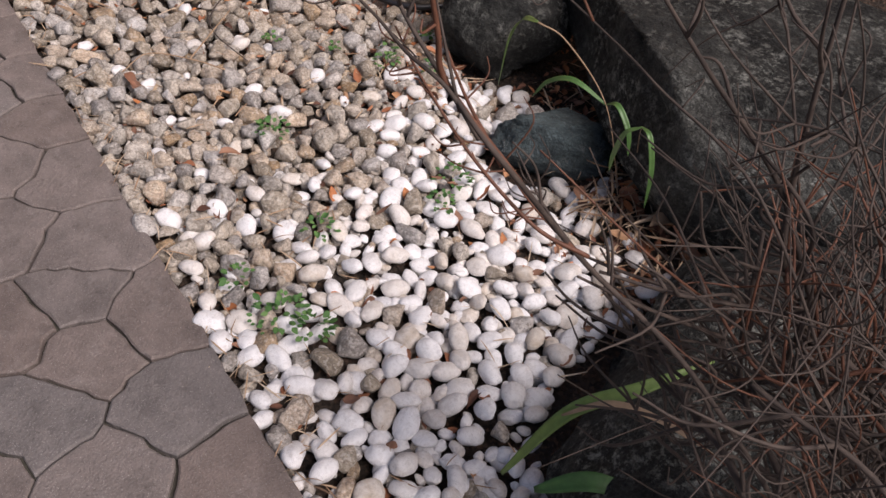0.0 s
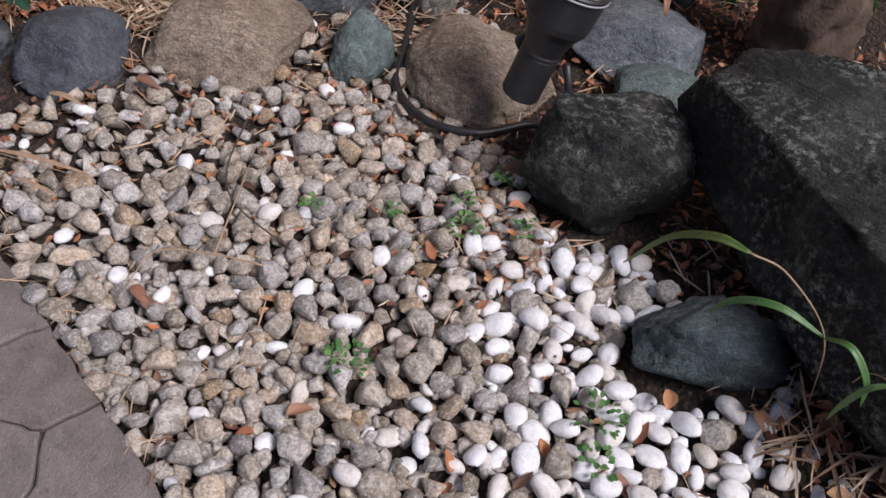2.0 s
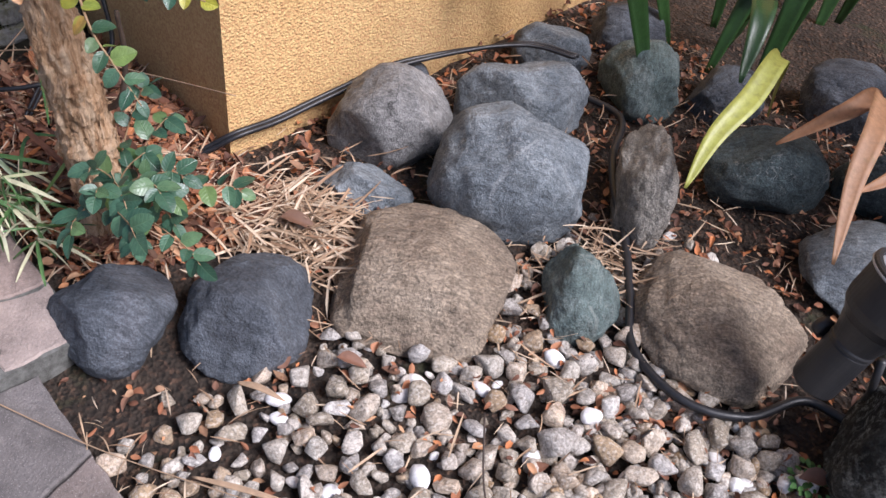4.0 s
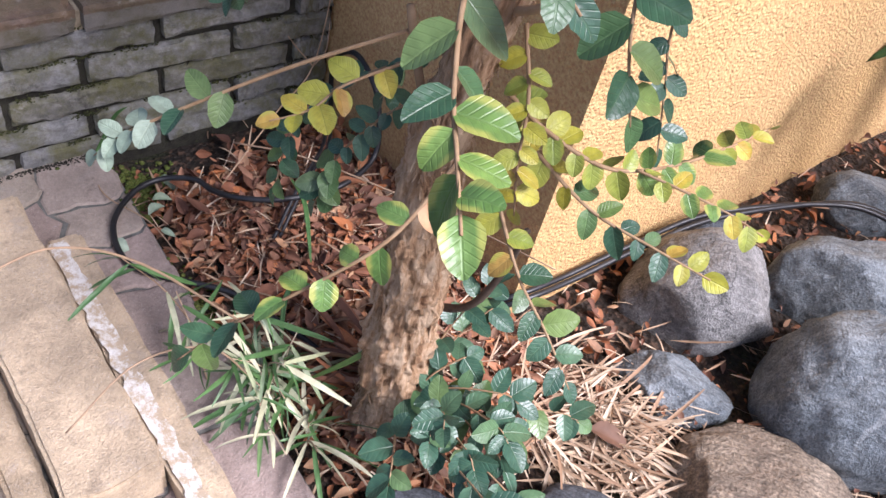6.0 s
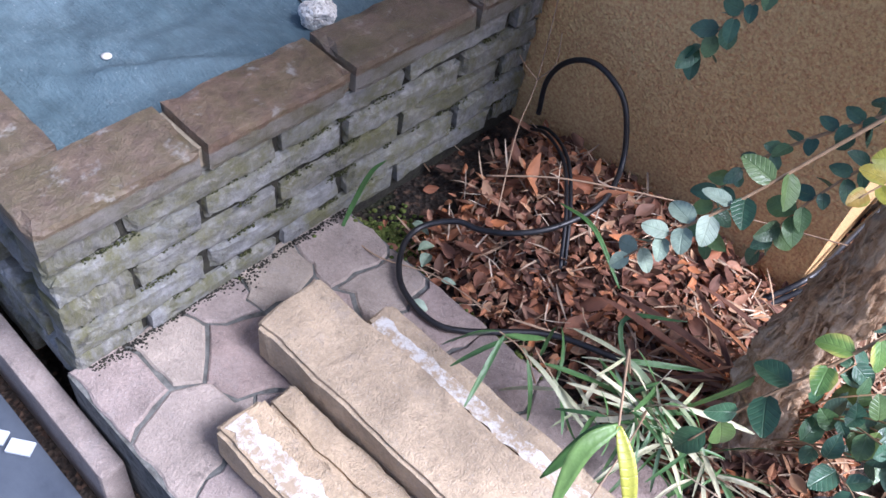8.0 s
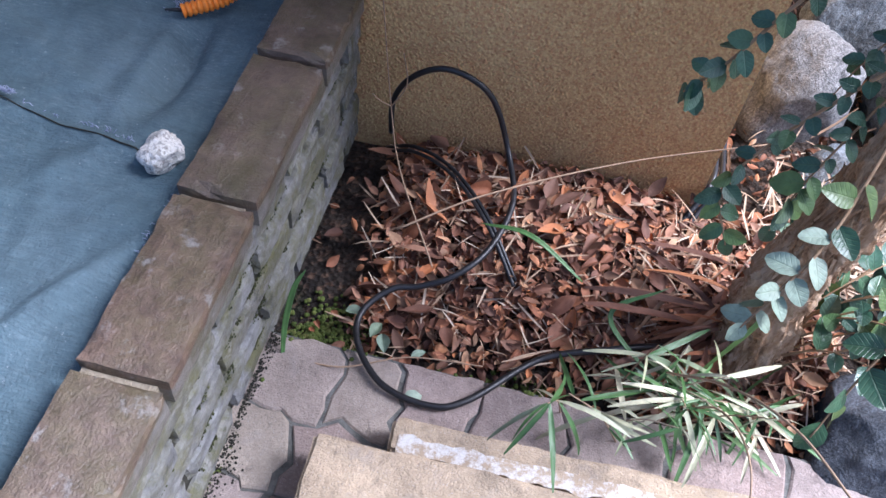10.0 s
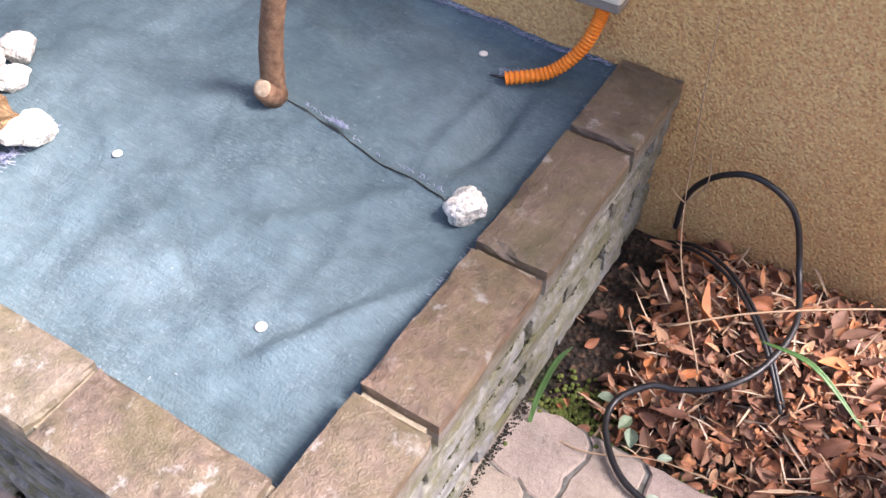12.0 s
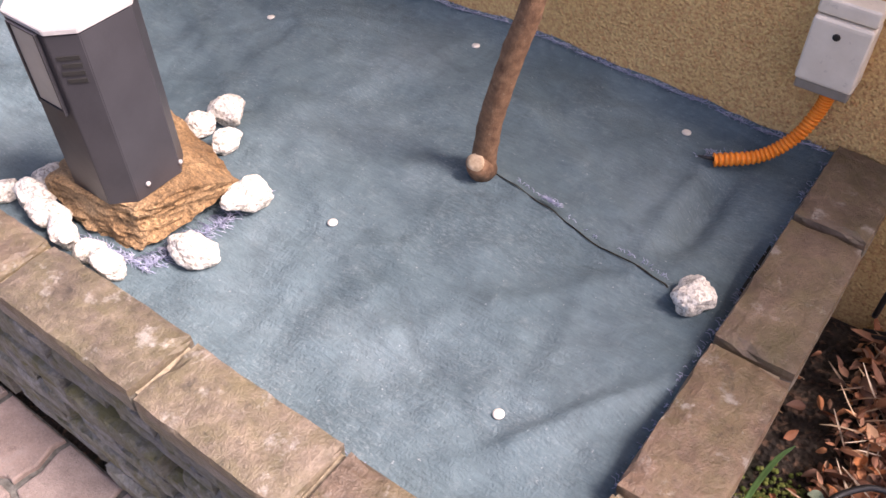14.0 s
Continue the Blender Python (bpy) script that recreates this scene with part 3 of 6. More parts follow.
boulder(-1.239, 1.243, 0.13, 0.09, 0.124, 130, 19, R_TEAL, "small green-grey rock between two tan rocks")
boulder(-0.993, 1.42, 0.20, 0.196, 0.14, 35, 20, R_TAN, "tan granite rock with a dark cable round it", depth=0.7)
boulder(-1.197, 1.88, 0.153, 0.12, 0.163, 40, 21, R_GREEN, "rounded dark green rock with pale veins")
boulder(-0.98, 2.08, 0.11, 0.09, 0.13, 40, 22, R_GREEN, "dark green rock in the shade")
boulder(-0.833, 1.81, 0.18, 0.148, 0.132, 40, 23, R_BLUE, "blue-grey rock behind the spotlight", depth=0.68)
boulder(-0.662, 1.69, 0.132, 0.094, 0.088, 40, 24, R_TEAL, "flat green-grey rock beside the black one", depth=0.65)
boulder(-0.48, 1.98, 0.12, 0.10, 0.10, 10, 25, R_BLUE, "small blue-grey rock by the tree stump")
boulder(-0.537, 1.34, 0.18, 0.158, 0.245, 20, 26, R_BLACK, "black mossy rock beside the white pebbles", cuts=8, sink=0.3, flats=(((0, 0.1, 1), 0.62), ((-0.3, -1, -0.25), 0.86), ((-1, 0, 0.2), 0.78)))
boulder(0.13, 1.50, 0.63, 0.36, 0.40, 0, 27, R_BLACK, "huge black boulder with grey lichen", cuts=8, depth=0.74, sink=0.25, flats=(((-0.16, -0.08, 1), 0.5), ((-0.55, -0.65, -0.5), 0.80), ((-0.6, -0.76, 0.05), 0.68)))
ROCKS[-1] = (0.24, 1.58, 0.53, 0.30, 0)
boulder(0.79, 1.04, 0.50, 0.49, 0.34, 60, 28, R_BLACK, "large black boulder under the bare shrub", cuts=7, depth=0.78, sink=0.3)
boulder(-0.131, 1.165, 0.152, 0.108, 0.145, 50, 29, R_GREEN, "dark green veined stone on the white pebbles", cuts=11, depth=0.56, fine=0.035, flats=(((0.1, 0.2, 1), 0.55), ((0.2, -1, 0.1), 0.66), ((-1, 0.1, 0.15), 0.72)))
boulder(-1.885, 1.875, 0.116, 0.075, 0.12, 50, 31, R_BLUE, "blue-grey rock at the foot of the wall")
boulder(-1.817, 2.15, 0.128, 0.11, 0.125, 50, 32, R_NAVY, "dark rock in the shade of the wall")
boulder(-1.625, 1.95, 0.135, 0.12, 0.155, 130, 33, R_TEAL, "green-grey rock half buried in soil")
boulder(-2.0, 1.44, 0.05, 0.07, 0.11, 0, 34, R_NAVY, "small dark stone at the wall")
boulder(-1.2, 2.35, 0.16, 0.12, 0.16, 10, 35, R_NAVY, "dark rock at the back of the bed")
boulder(-1.45, 2.12, 0.12, 0.1, 0.12, 80, 36, R_NAVY, "dark rounded rock in the soil")


def in_rock(x, y, grow=0.0):
    for cx, cy, rx, ry, turn in ROCKS:
        a = radians(turn)
        u, v = (x - cx) * math.cos(a) + (y - cy) * math.sin(a), -(x - cx) * math.sin(a) + (y - cy) * math.cos(a)
        if (u / (rx * 0.93 + grow)) ** 2 + (v / (ry * 0.93 + grow)) ** 2 < 1:
            return True
    return False


# ---- gravel ----
def white_share(x, y):
    edge = -0.37 + (1.1 - y) * 0.50
    return 0.05 + 0.87 / (1 + math.exp(-(x - edge) / 0.115))


def gravel_share(x, y):
    """How densely the pebbles lie: none on the litter, few on the bare soil by the tan rocks."""
    if y < 0.312 or y > 1.62 or x < -1.62 or x > 1.9:
        return 0.0
    if x < -1.05:
        return max(0.0, 1 - (-1.05 - x) / 0.5) * 0.55
    if x > -0.02 and y > 1.15 + 0.02 * math.sin(x * 40):
        return 0.08
    if x > 0.0 and (y > 1.05 or x > 0.27 + (1.02 - y) * 0.5):
        return 0.4
    far = 1.27 + 0.16 * (-0.75 - x) if x < -0.6 else 1.27
    return 1.0 if y < far else 0.0


rnd = random.Random(21)
grid, stones = {}, []


def free_spot(x, y, r, pack, table, cell=0.08):
    gx, gy = int(x // cell), int(y // cell)
    for i in range(gx - 1, gx + 2):
        for j in range(gy - 1, gy + 2):
            for a, b, c in table.get((i, j), ()):
                if (a - x) ** 2 + (b - y) ** 2 < (pack * (r + c)) ** 2:
                    return False
    table.setdefault((gx, gy), []).append((x, y, r))
    return True


for big in (1.0, 0.8, 0.6, 0.48):
    for _ in range(16000):
        x, y = rnd.uniform(-1.62, 1.9), rnd.uniform(0.31, 1.6)
        if rnd.random() > gravel_share(x, y) or in_rock(x, y, 0.005):
            continue
        white = rnd.random() < white_share(x, y)
        r = (rnd.uniform(0.018, 0.0265) if white else rnd.uniform(0.022, 0.037)) * big
        if x < -1.25:
            r *= 0.85
        if free_spot(x, y, r, 0.78 if white else 0.74, grid):
            stones.append((x, y, r, white))

UNIT = 0.027


def chip(seed):
    """A broken, worn granite stone: a hull of chance points with its edges rubbed down."""
    rb = random.Random(seed)
    b2 = bmesh.new()
    for _ in range(16):
        v = Vector((rb.gauss(0, 1), rb.gauss(0, 1), rb.gauss(0, 1))).normalized() * rb.uniform(0.92, 1.12)
        b2.verts.new((v.x * UNIT * 1.1, v.y * UNIT * rb.uniform(0.8, 1.0), v.z * UNIT * 0.78))
    got = bmesh.ops.convex_hull(b2, input=b2.verts[:])
    bmesh.ops.delete(b2, geom=[g for g in got["geom_interior"] if isinstance(g, bmesh.types.BMVert)], context="VERTS")
    bmesh.ops.subdivide_edges(b2, edges=b2.edges[:], cuts=2, use_grid_fill=True)
    for _ in range(1):
        bmesh.ops.smooth_vert(b2, verts=b2.verts[:], factor=0.32, use_axis_x=True, use_axis_y=True, use_axis_z=True)
    for v in b2.verts:
        v.co += v.co.normalized() * UNIT * 0.05 * noise.noise(v.co * 90 + Vector((seed, 0, 0)))
    bmesh.ops.triangulate(b2, faces=b2.faces[:])
    me = bpy.data.meshes.new("pebble")
    b2.to_mesh(me)
    b2.free()
    me.polygons.foreach_set("use_smooth", [True] * len(me.polygons))
    return me


PEBBLES = [chip(100 + i) for i in range(18)]
ROUND = []
for i in range(10):
    b2 = bmesh.new()
    stone_shape(b2, UNIT * 1.22, UNIT * random.Random(i).uniform(0.75, 1.0), UNIT * random.Random(i + 70).uniform(0.6, 0.8), 200 + i, 6, 0.76, 0.08, 3)
    me = bpy.data.meshes.new("pebble")
    b2.to_mesh(me)
    b2.free()
    me.polygons.foreach_set("use_smooth", [True] * len(me.polygons))
    ROUND.append(me)
for me in PEBBLES:
    me.materials.append(M_GREY)
for me in ROUND:
    me.materials.append(M_WHITE)


def mesh_arrays(me):
    co = np.empty(len(me.vertices) * 3)
    me.vertices.foreach_get("co", co)
    idx = np.empty(len(me.loops), dtype=np.int64)
    me.loops.foreach_get("vertex_index", idx)
    return co.reshape(-1, 3), idx.reshape(-1, 3)


def joined(name, items, material):
    """One mesh of many placed copies: items are (arrays, matrix)."""
    vs, fs, n = [], [], 0
    for (co, idx), m in items:
        a = np.array(m)
        vs.append(co @ a[:3, :3].T + a[:3, 3])
        fs.append(idx + n)
        n += len(co)
    me = bpy.data.meshes.new(name)
    v, f = np.concatenate(vs), np.concatenate(fs)
    me.from_pydata(v.tolist(), [], f.tolist())
    me.materials.append(material)
    me.polygons.foreach_set("use_smooth", [True] * len(me.polygons))
    return new(name, me)


gravel = thing("gravel_bed", -0.4, 0.75, -0.03, "loose bed of grey granite gravel and white pebbles", "gravel")
ginv = Matrix.Translation((0.4, -0.75, 0.03))
A_GREY, A_WHITE = [mesh_arrays(m) for m in PEBBLES], [mesh_arrays(m) for m in ROUND]
near = sorted(stones, key=lambda s: (s[0] + 0.35) ** 2 * 0.6 + (s[1] - 0.7) ** 2)
own = set(near[:300])
rest_g, rest_w = [], []
for s in stones:
    x, y, r, white = s
    z = -0.012 + rnd.uniform(-0.006, 0.008) + (0.006 if r > 0.02 else -0.008)
    m = Matrix.Translation((x, y, z)) @ Euler((rnd.uniform(-0.5, 0.5), rnd.uniform(-0.5, 0.5), rnd.uniform(0, 6.28))).to_matrix().to_4x4() @ Matrix.Diagonal((r / UNIT, r / UNIT * rnd.uniform(0.85, 1.05), r / UNIT * rnd.uniform(0.85, 1.1), 1))
    i = rnd.randrange(len(ROUND) if white else len(PEBBLES))
    if s in own:
        o = piece("pebble", (ROUND if white else PEBBLES)[i], gravel, m)
        o.matrix_parent_inverse = ginv
    else:
        (rest_w if white else rest_g).append(((A_WHITE if white else A_GREY)[i], m))
for _ in range(7500):
    x, y = rnd.uniform(-1.6, 1.9), rnd.uniform(0.31, 1.5)
    if rnd.random() > gravel_share(x, y) * 0.9 or in_rock(x, y):
        continue
    white = rnd.random() < white_share(x, y)
    if white and rnd.random() < 0.75:
        continue
    r = rnd.uniform(0.012, 0.023)
    m = Matrix.Translation((x, y, -0.026 + rnd.uniform(-0.004, 0.008))) @ Euler((rnd.uniform(-1, 1), rnd.uniform(-1, 1), rnd.uniform(0, 6.28))).to_matrix().to_4x4() @ Matrix.Diagonal((r / UNIT, r / UNIT, r / UNIT, 1))
    (rest_w if white else rest_g).append(((A_WHITE if white else A_GREY)[rnd.randrange(10)], m))
for name, items, material, label in (("granite_gravel", rest_g, M_GREY_S, "grey and tan granite gravel"), ("white_gravel", rest_w, M_WHITE_S, "white rounded pebbles")):
    o = joined(name, items, material)
    o.parent, o.matrix_parent_inverse = gravel, ginv
    tagged(o, label, kind="stuff")

# ---- materials of the things ----
M_PLANK = paving_material("buff_stone_plank", (0.44, 0.33, 0.21), (0.48, 0.37, 0.25), (0.41, 0.315, 0.21))
def lime_material():
    k = Mat("white_lime_stain", 0.9)
    c = k.mix(k.ramp(k.noise(38, 8, 0.75), (0.44, 0.0), (0.56, 0.85)), (0.40, 0.31, 0.215), (0.66, 0.65, 0.63))
    c = k.mix(k.ramp(k.noise(110, 5, 0.7), (0.56, 0.0), (0.66, 0.6)), c, (0.36, 0.28, 0.19))
    return k.finish(c, k.noise(120, 6, 0.7), 0.7, 0.004)


M_LIME = lime_material()
M_BLACK = plain_material("black_painted_metal", (0.018, 0.018, 0.02), (0.028, 0.028, 0.03), 30, 0.45)
M_CABLE = plain_material("black_rubber", (0.012, 0.012, 0.014), (0.025, 0.025, 0.028), 60, 0.4)
M_ORANGE = plain_material("orange_plastic", (0.75, 0.20, 0.015), (0.85, 0.26, 0.03), 40, 0.45)
M_BOX = plain_material("aged_white_plastic", (0.70, 0.645, 0.55), (0.80, 0.745, 0.65), 25, 0.5, 0, 0.1, (0.5, 0.46, 0.4))
M_GREYPL = plain_material("grey_plastic", (0.22, 0.20, 0.17), (0.30, 0.27, 0.24), 30, 0.5)
M_BOLLARD = plain_material("charcoal_metal", (0.028, 0.028, 0.034), (0.042, 0.042, 0.05), 12, 0.42)
M_TOP = plain_material("grey_metal_cap", (0.32, 0.32, 0.33), (0.42, 0.42, 0.43), 20, 0.4)
M_PANEL = plain_material("frosted_diffuser", (0.34, 0.33, 0.30), (0.40, 0.39, 0.36), 20, 0.35)
M_DARK = plain_material("black_mark", (0.012, 0.012, 0.012), (0.02, 0.02, 0.02), 30, 0.6)
M_NAIL = plain_material("pale_nail_head", (0.6, 0.56, 0.5), (0.7, 0.67, 0.62), 80, 0.5)
M_MAT = plain_material("dark_blue_cloth", (0.045, 0.055, 0.075), (0.075, 0.09, 0.115), 14, 0.85, 0, 0.4)
M_PALEBAR = plain_material("pale_print", (0.4, 0.43, 0.48), (0.55, 0.58, 0.62), 60, 0.8)
M_FRAY = plain_material("frayed_fibre", (0.16, 0.19, 0.33), (0.50, 0.53, 0.66), 80, 0.8)


def veined_leaf(name, stops, rough=0.4, edge=None):
    """A living leaf: ribs run slanting from the midrib of its own mesh."""
    k = Mat(name, rough, False)
    sep = k.t.nodes.new("ShaderNodeSeparateXYZ")
    k.put(sep.inputs[0], k.v)
    ay = k.math("ABSOLUTE", sep.outputs[1])
    wave = k.math("SINE", k.math("MULTIPLY", k.math("SUBTRACT", sep.outputs[0], k.math("MULTIPLY", ay, 0.8)), 900.0))
    rib = k.ramp(wave, (0.62, 0.0), (0.98, 1.0))
    mid = k.ramp(k.math("MULTIPLY", ay, 700.0), (0.2, 1.0), (0.9, 0.0))
    lines = k.math("MAXIMUM", k.math("MULTIPLY", rib, 0.55), mid)
    c = k.ramp(k.info, *stops)
    c = k.mix(0.5, c, k.ramp(k.noise(60, 4), (0.3, 0.28), (0.7, 0.7)), "OVERLAY")
    if edge:
        far = k.math("ADD", k.math("MULTIPLY", ay, 55.0), k.math("MULTIPLY", k.noise(55, 3), 0.55))
        c = k.mix(k.ramp(far, (0.75, 0.0), (1.1, 0.8)), c, edge)
    c = k.mix(k.math("MULTIPLY", lines, 0.22), c, k.mix(0.5, c, (0.25, 0.32, 0.14)))
    return k.finish(c, k.math("ADD", k.math("MULTIPLY", lines, -1.0), k.math("MULTIPLY", k.noise(90, 4), 0.9)), 0.35, 0.003)


M_STRAW = leaf_material("dry_straw", ((0.0, (0.28, 0.17, 0.10)), (0.5, (0.44, 0.31, 0.20)), (1.0, (0.62, 0.50, 0.37))), True, 0.7)
M_TWIG = plain_material("grey_brown_twig", (0.04, 0.03, 0.026), (0.095, 0.07, 0.056), 60, 0.8)
M_RED = plain_material("red_brown_stem", (0.10, 0.04, 0.022), (0.17, 0.07, 0.04), 60, 0.65)
M_STEM = plain_material("tan_branch", (0.28, 0.17, 0.085), (0.42, 0.28, 0.16), 60, 0.75)
M_CUT = plain_material("pale_cut_wood", (0.30, 0.21, 0.13), (0.52, 0.40, 0.28), 150, 0.85)
M_SMOOTHBARK = plain_material("brown_speckled_bark", (0.11, 0.055, 0.03), (0.29, 0.165, 0.095), 75, 0.8, 0, 0.9, (0.36, 0.27, 0.19))


def bark_material():
    k = Mat("flaking_bark", 0.9, False)
    v = k.scaled(1.0, 1.0, 0.18)
    c = k.ramp(k.noise(60, 8, 0.7, v, 0.5), (0.34, (0.23, 0.11, 0.05)), (0.45, (0.62, 0.375, 0.205)), (0.60, (0.88, 0.66, 0.445)))
    return k.finish(c, k.noise(60, 9, 0.75, v, 0.6), 1.0, 0.016)


M_BARK = bark_material()
M_LOG = plain_material("old_tree_bark", (0.055, 0.036, 0.025), (0.13, 0.09, 0.065), 22, 0.95, 0, 1.0)
GREENS = ((0.0, (0.035, 0.085, 0.045)), (0.35, (0.05, 0.12, 0.06)), (0.65, (0.085, 0.16, 0.05)), (0.85, (0.16, 0.235, 0.06)), (1.0, (0.055, 0.10, 0.075)))
TEALS = ((0.0, (0.03, 0.078, 0.048)), (0.5, (0.048, 0.112, 0.068)), (0.85, (0.075, 0.15, 0.08)), (1.0, (0.12, 0.19, 0.065)))
YELLOWS = ((0.0, (0.42, 0.36, 0.03)), (0.4, (0.34, 0.36, 0.05)), (0.7, (0.22, 0.28, 0.05)), (0.9, (0.5, 0.36, 0.04)), (1.0, (0.36, 0.2, 0.06)))
LIMES = ((0.0, (0.10, 0.20, 0.05)), (0.5, (0.16, 0.26, 0.06)), (1.0, (0.07, 0.16, 0.05)))
PALES = ((0.0, (0.22, 0.29, 0.21)), (0.6, (0.30, 0.37, 0.28)), (1.0, (0.16, 0.22, 0.13)))
M_GREEN, M_TEAL, M_YELLOW = veined_leaf("green_leaf", GREENS, 0.36), veined_leaf("blue_green_leaf", TEALS, 0.34), veined_leaf("yellow_leaf", YELLOWS, 0.42, (0.36, 0.36, 0.06))
M_LIMEL, M_PALE = veined_leaf("light_green_leaf", LIMES, 0.36, (0.42, 0.42, 0.10)), veined_leaf("pale_leaf_back", PALES, 0.55)
M_PEACH = leaf_material("peach_leaf", ((0.0, (0.5, 0.27, 0.12)), (1.0, (0.56, 0.34, 0.17))), False, 0.5)
BROWNS = ((0.0, (0.085, 0.036, 0.022)), (0.18, (0.16, 0.068, 0.04)), (0.36, (0.31, 0.115, 0.05)), (0.5, (0.17, 0.085, 0.055)), (0.64, (0.32, 0.165, 0.10)), (0.78, (0.47, 0.165, 0.055)), (0.9, (0.46, 0.27, 0.15)), (1.0, (0.11, 0.052, 0.032)))
M_LITTER, M_LITTER_S = leaf_material("fallen_leaf", BROWNS, False, 0.7), leaf_material("leaf_litter", BROWNS, True, 0.75)
M_GRASS = leaf_material("striped_grass", ((0.0, (0.06, 0.13, 0.04)), (0.45, (0.09, 0.18, 0.055)), (0.6, (0.45, 0.45, 0.27)), (0.8, (0.6, 0.56, 0.38)), (1.0, (0.07, 0.15, 0.07))), True, 0.45)
M_BLADE = leaf_material("grass_blade", ((0.0, (0.05, 0.125, 0.03)), (0.6, (0.085, 0.18, 0.05)), (1.0, (0.16, 0.24, 0.06))), False, 0.45)
M_WEED = leaf_material("small_weed", ((0.0, (0.045, 0.13, 0.03)), (0.6, (0.08, 0.19, 0.05)), (1.0, (0.13, 0.24, 0.07))), False, 0.75)
M_ASP_G, M_ASP_Y = leaf_material("dark_broad_leaf", ((0.0, (0.02, 0.055, 0.015)), (1.0, (0.035, 0.085, 0.022))), False, 0.35), leaf_material("yellowing_broad_leaf", ((0.0, (0.30, 0.31, 0.06)), (1.0, (0.36, 0.36, 0.09))), False, 0.45, 0.4)
M_ASP_B = leaf_material("withered_broad_leaf", ((0.0, (0.30, 0.145, 0.065)), (0.5, (0.22, 0.11, 0.06)), (1.0, (0.36, 0.2, 0.09))), False, 0.6, 0.4)


# ---- planks, slab and cloth beside the planter ----
def plank(name, x, y, length, width, z0, z1, turn, seed, label):
    bm = bmesh.new()
    box(bm, -length / 2, -width / 2, z0, length / 2, width / 2, z1)
    bmesh.ops.subdivide_edges(bm, edges=[e for e in bm.edges if abs(e.verts[0].co.x - e.verts[1].co.x) > 0.1], cuts=34, use_grid_fill=True)
    bmesh.ops.subdivide_edges(bm, edges=[e for e in bm.edges if abs(e.verts[0].co.y - e.verts[1].co.y) > 0.03], cuts=4, use_grid_fill=True)
    bmesh.ops.bevel(bm, geom=[e for e in bm.edges if len(e.link_faces) == 2 and e.calc_face_angle(0) > 0.5], offset=0.006, segments=2, affect="EDGES")
    for v in bm.verts:
        q = Vector((v.co.x * 16 + seed * 7, v.co.y * 16, v.co.z * 16))
        v.co += Vector((noise.noise(q) * 1.2, noise.noise(q + Vector((5, 5, 0))) * 0.7, noise.noise(q + Vector((0, 5, 5))) * 0.6)) * 0.0065
        q *= 4.5
        v.co += Vector((noise.noise(q), noise.noise(q + Vector((5, 5, 0))), noise.noise(q + Vector((0, 5, 5))) * 0.5)) * 0.0026
    ob = part(name, bm, M_PLANK, smooth=False)
    ob.matrix_basis = pose(x, y, 0.034, 0, 0, turn)
    return tagged(ob, label, "stone plank", "stone planks on the paving")


plank("stone_plank", -2.293, 0.157, 0.585, 0.132, 0, 0.088, 1.0, 1, "long buff stone plank lying on the paving")
pb = plank("stone_plank", -2.175, 0.26, 0.63, 0.062, 0, 0.062, 1.0, 2, "narrow buff stone plank streaked with white lime")
bm = bmesh.new()
rnd = random.Random(3)
n = 60
ring = [[bm.verts.new((-0.30 + 0.60 * i / n, (-0.028 if s else 0.0) + 0.007 * noise.noise(Vector((i * 0.35, s * 9.0, 0))) + 0.005 * noise.noise(Vector((i * 1.7, s * 5.0, 3))), 0.0645)) for s in (1, 0)] for i in range(n + 1)]
for a, b in zip(ring, ring[1:]):
    bm.faces.new((a[0], b[0], b[1], a[1]))
part("lime_streak", bm, M_LIME, pb, "rough white lime streak", smooth=False)
plank("stone_plank", -2.255, 0.06, 0.46, 0.052, 0, 0.038, 1.5, 3, "narrow low stone plank between two others")
pd = plank("stone_plank", -2.287, -0.018, 0.40, 0.083, 0, 0.068, 1.0, 4, "short buff stone plank with a whitish face")
bm = bmesh.new()
ring = [[bm.verts.new((-0.19 + 0.2 * i / n, (-0.03 if s else 0.008) + 0.012 * noise.noise(Vector((i * 0.12, s * 9.0 + 4, 0))) + 0.005 * noise.noise(Vector((i * 0.9, s * 5.0, 3))), 0.0705)) for s in (1, 0)] for i in range(n + 1)]
for a, b in zip(ring, ring[1:]):
    bm.faces.new((a[0], b[0], b[1], a[1]))
part("lime_streak", bm, M_LIME, pd, "rough white lime patch", smooth=False)

bm = bmesh.new()
box(bm, -3.32, -0.196, LOW - 0.025, -2.60, -0.153, -0.045, 0.008, 2)
for v in bm.verts:
    v.co += Vector((0, noise.noise(v.co * 9), noise.noise(v.co * 11))) * 0.006
sl = part("stone_slab", bm, M_PINK, smooth=False)
tagged(sl, "grey stone slab set on edge before the planter", "slab")
cloth = heights("cloth", -3.4, -1.0, -2.2, -0.225, 0.02, lambda x, y: LOW + 0.05 + 0.012 * noise.noise(Vector((x * 5, y * 5, 2))), M_MAT)
tagged(cloth, "dark blue cloth lying on the lower ground", "cloth")
cloth.modifiers.new("thickness", "SOLIDIFY").thickness = 0.07
for i in range(2):
    bm = bmesh.new()
    box(bm, -0.02, -0.012, -0.002, 0.02, 0.012, 0.003)
    o = part("mark", bm, M_PALEBAR, cloth, "pale worn mark", smooth=False)
    o.matrix_basis = pose(-2.76 - 0.045 * i, -0.25 - 0.02 * i, LOW + 0.054, 0, 0, 35)


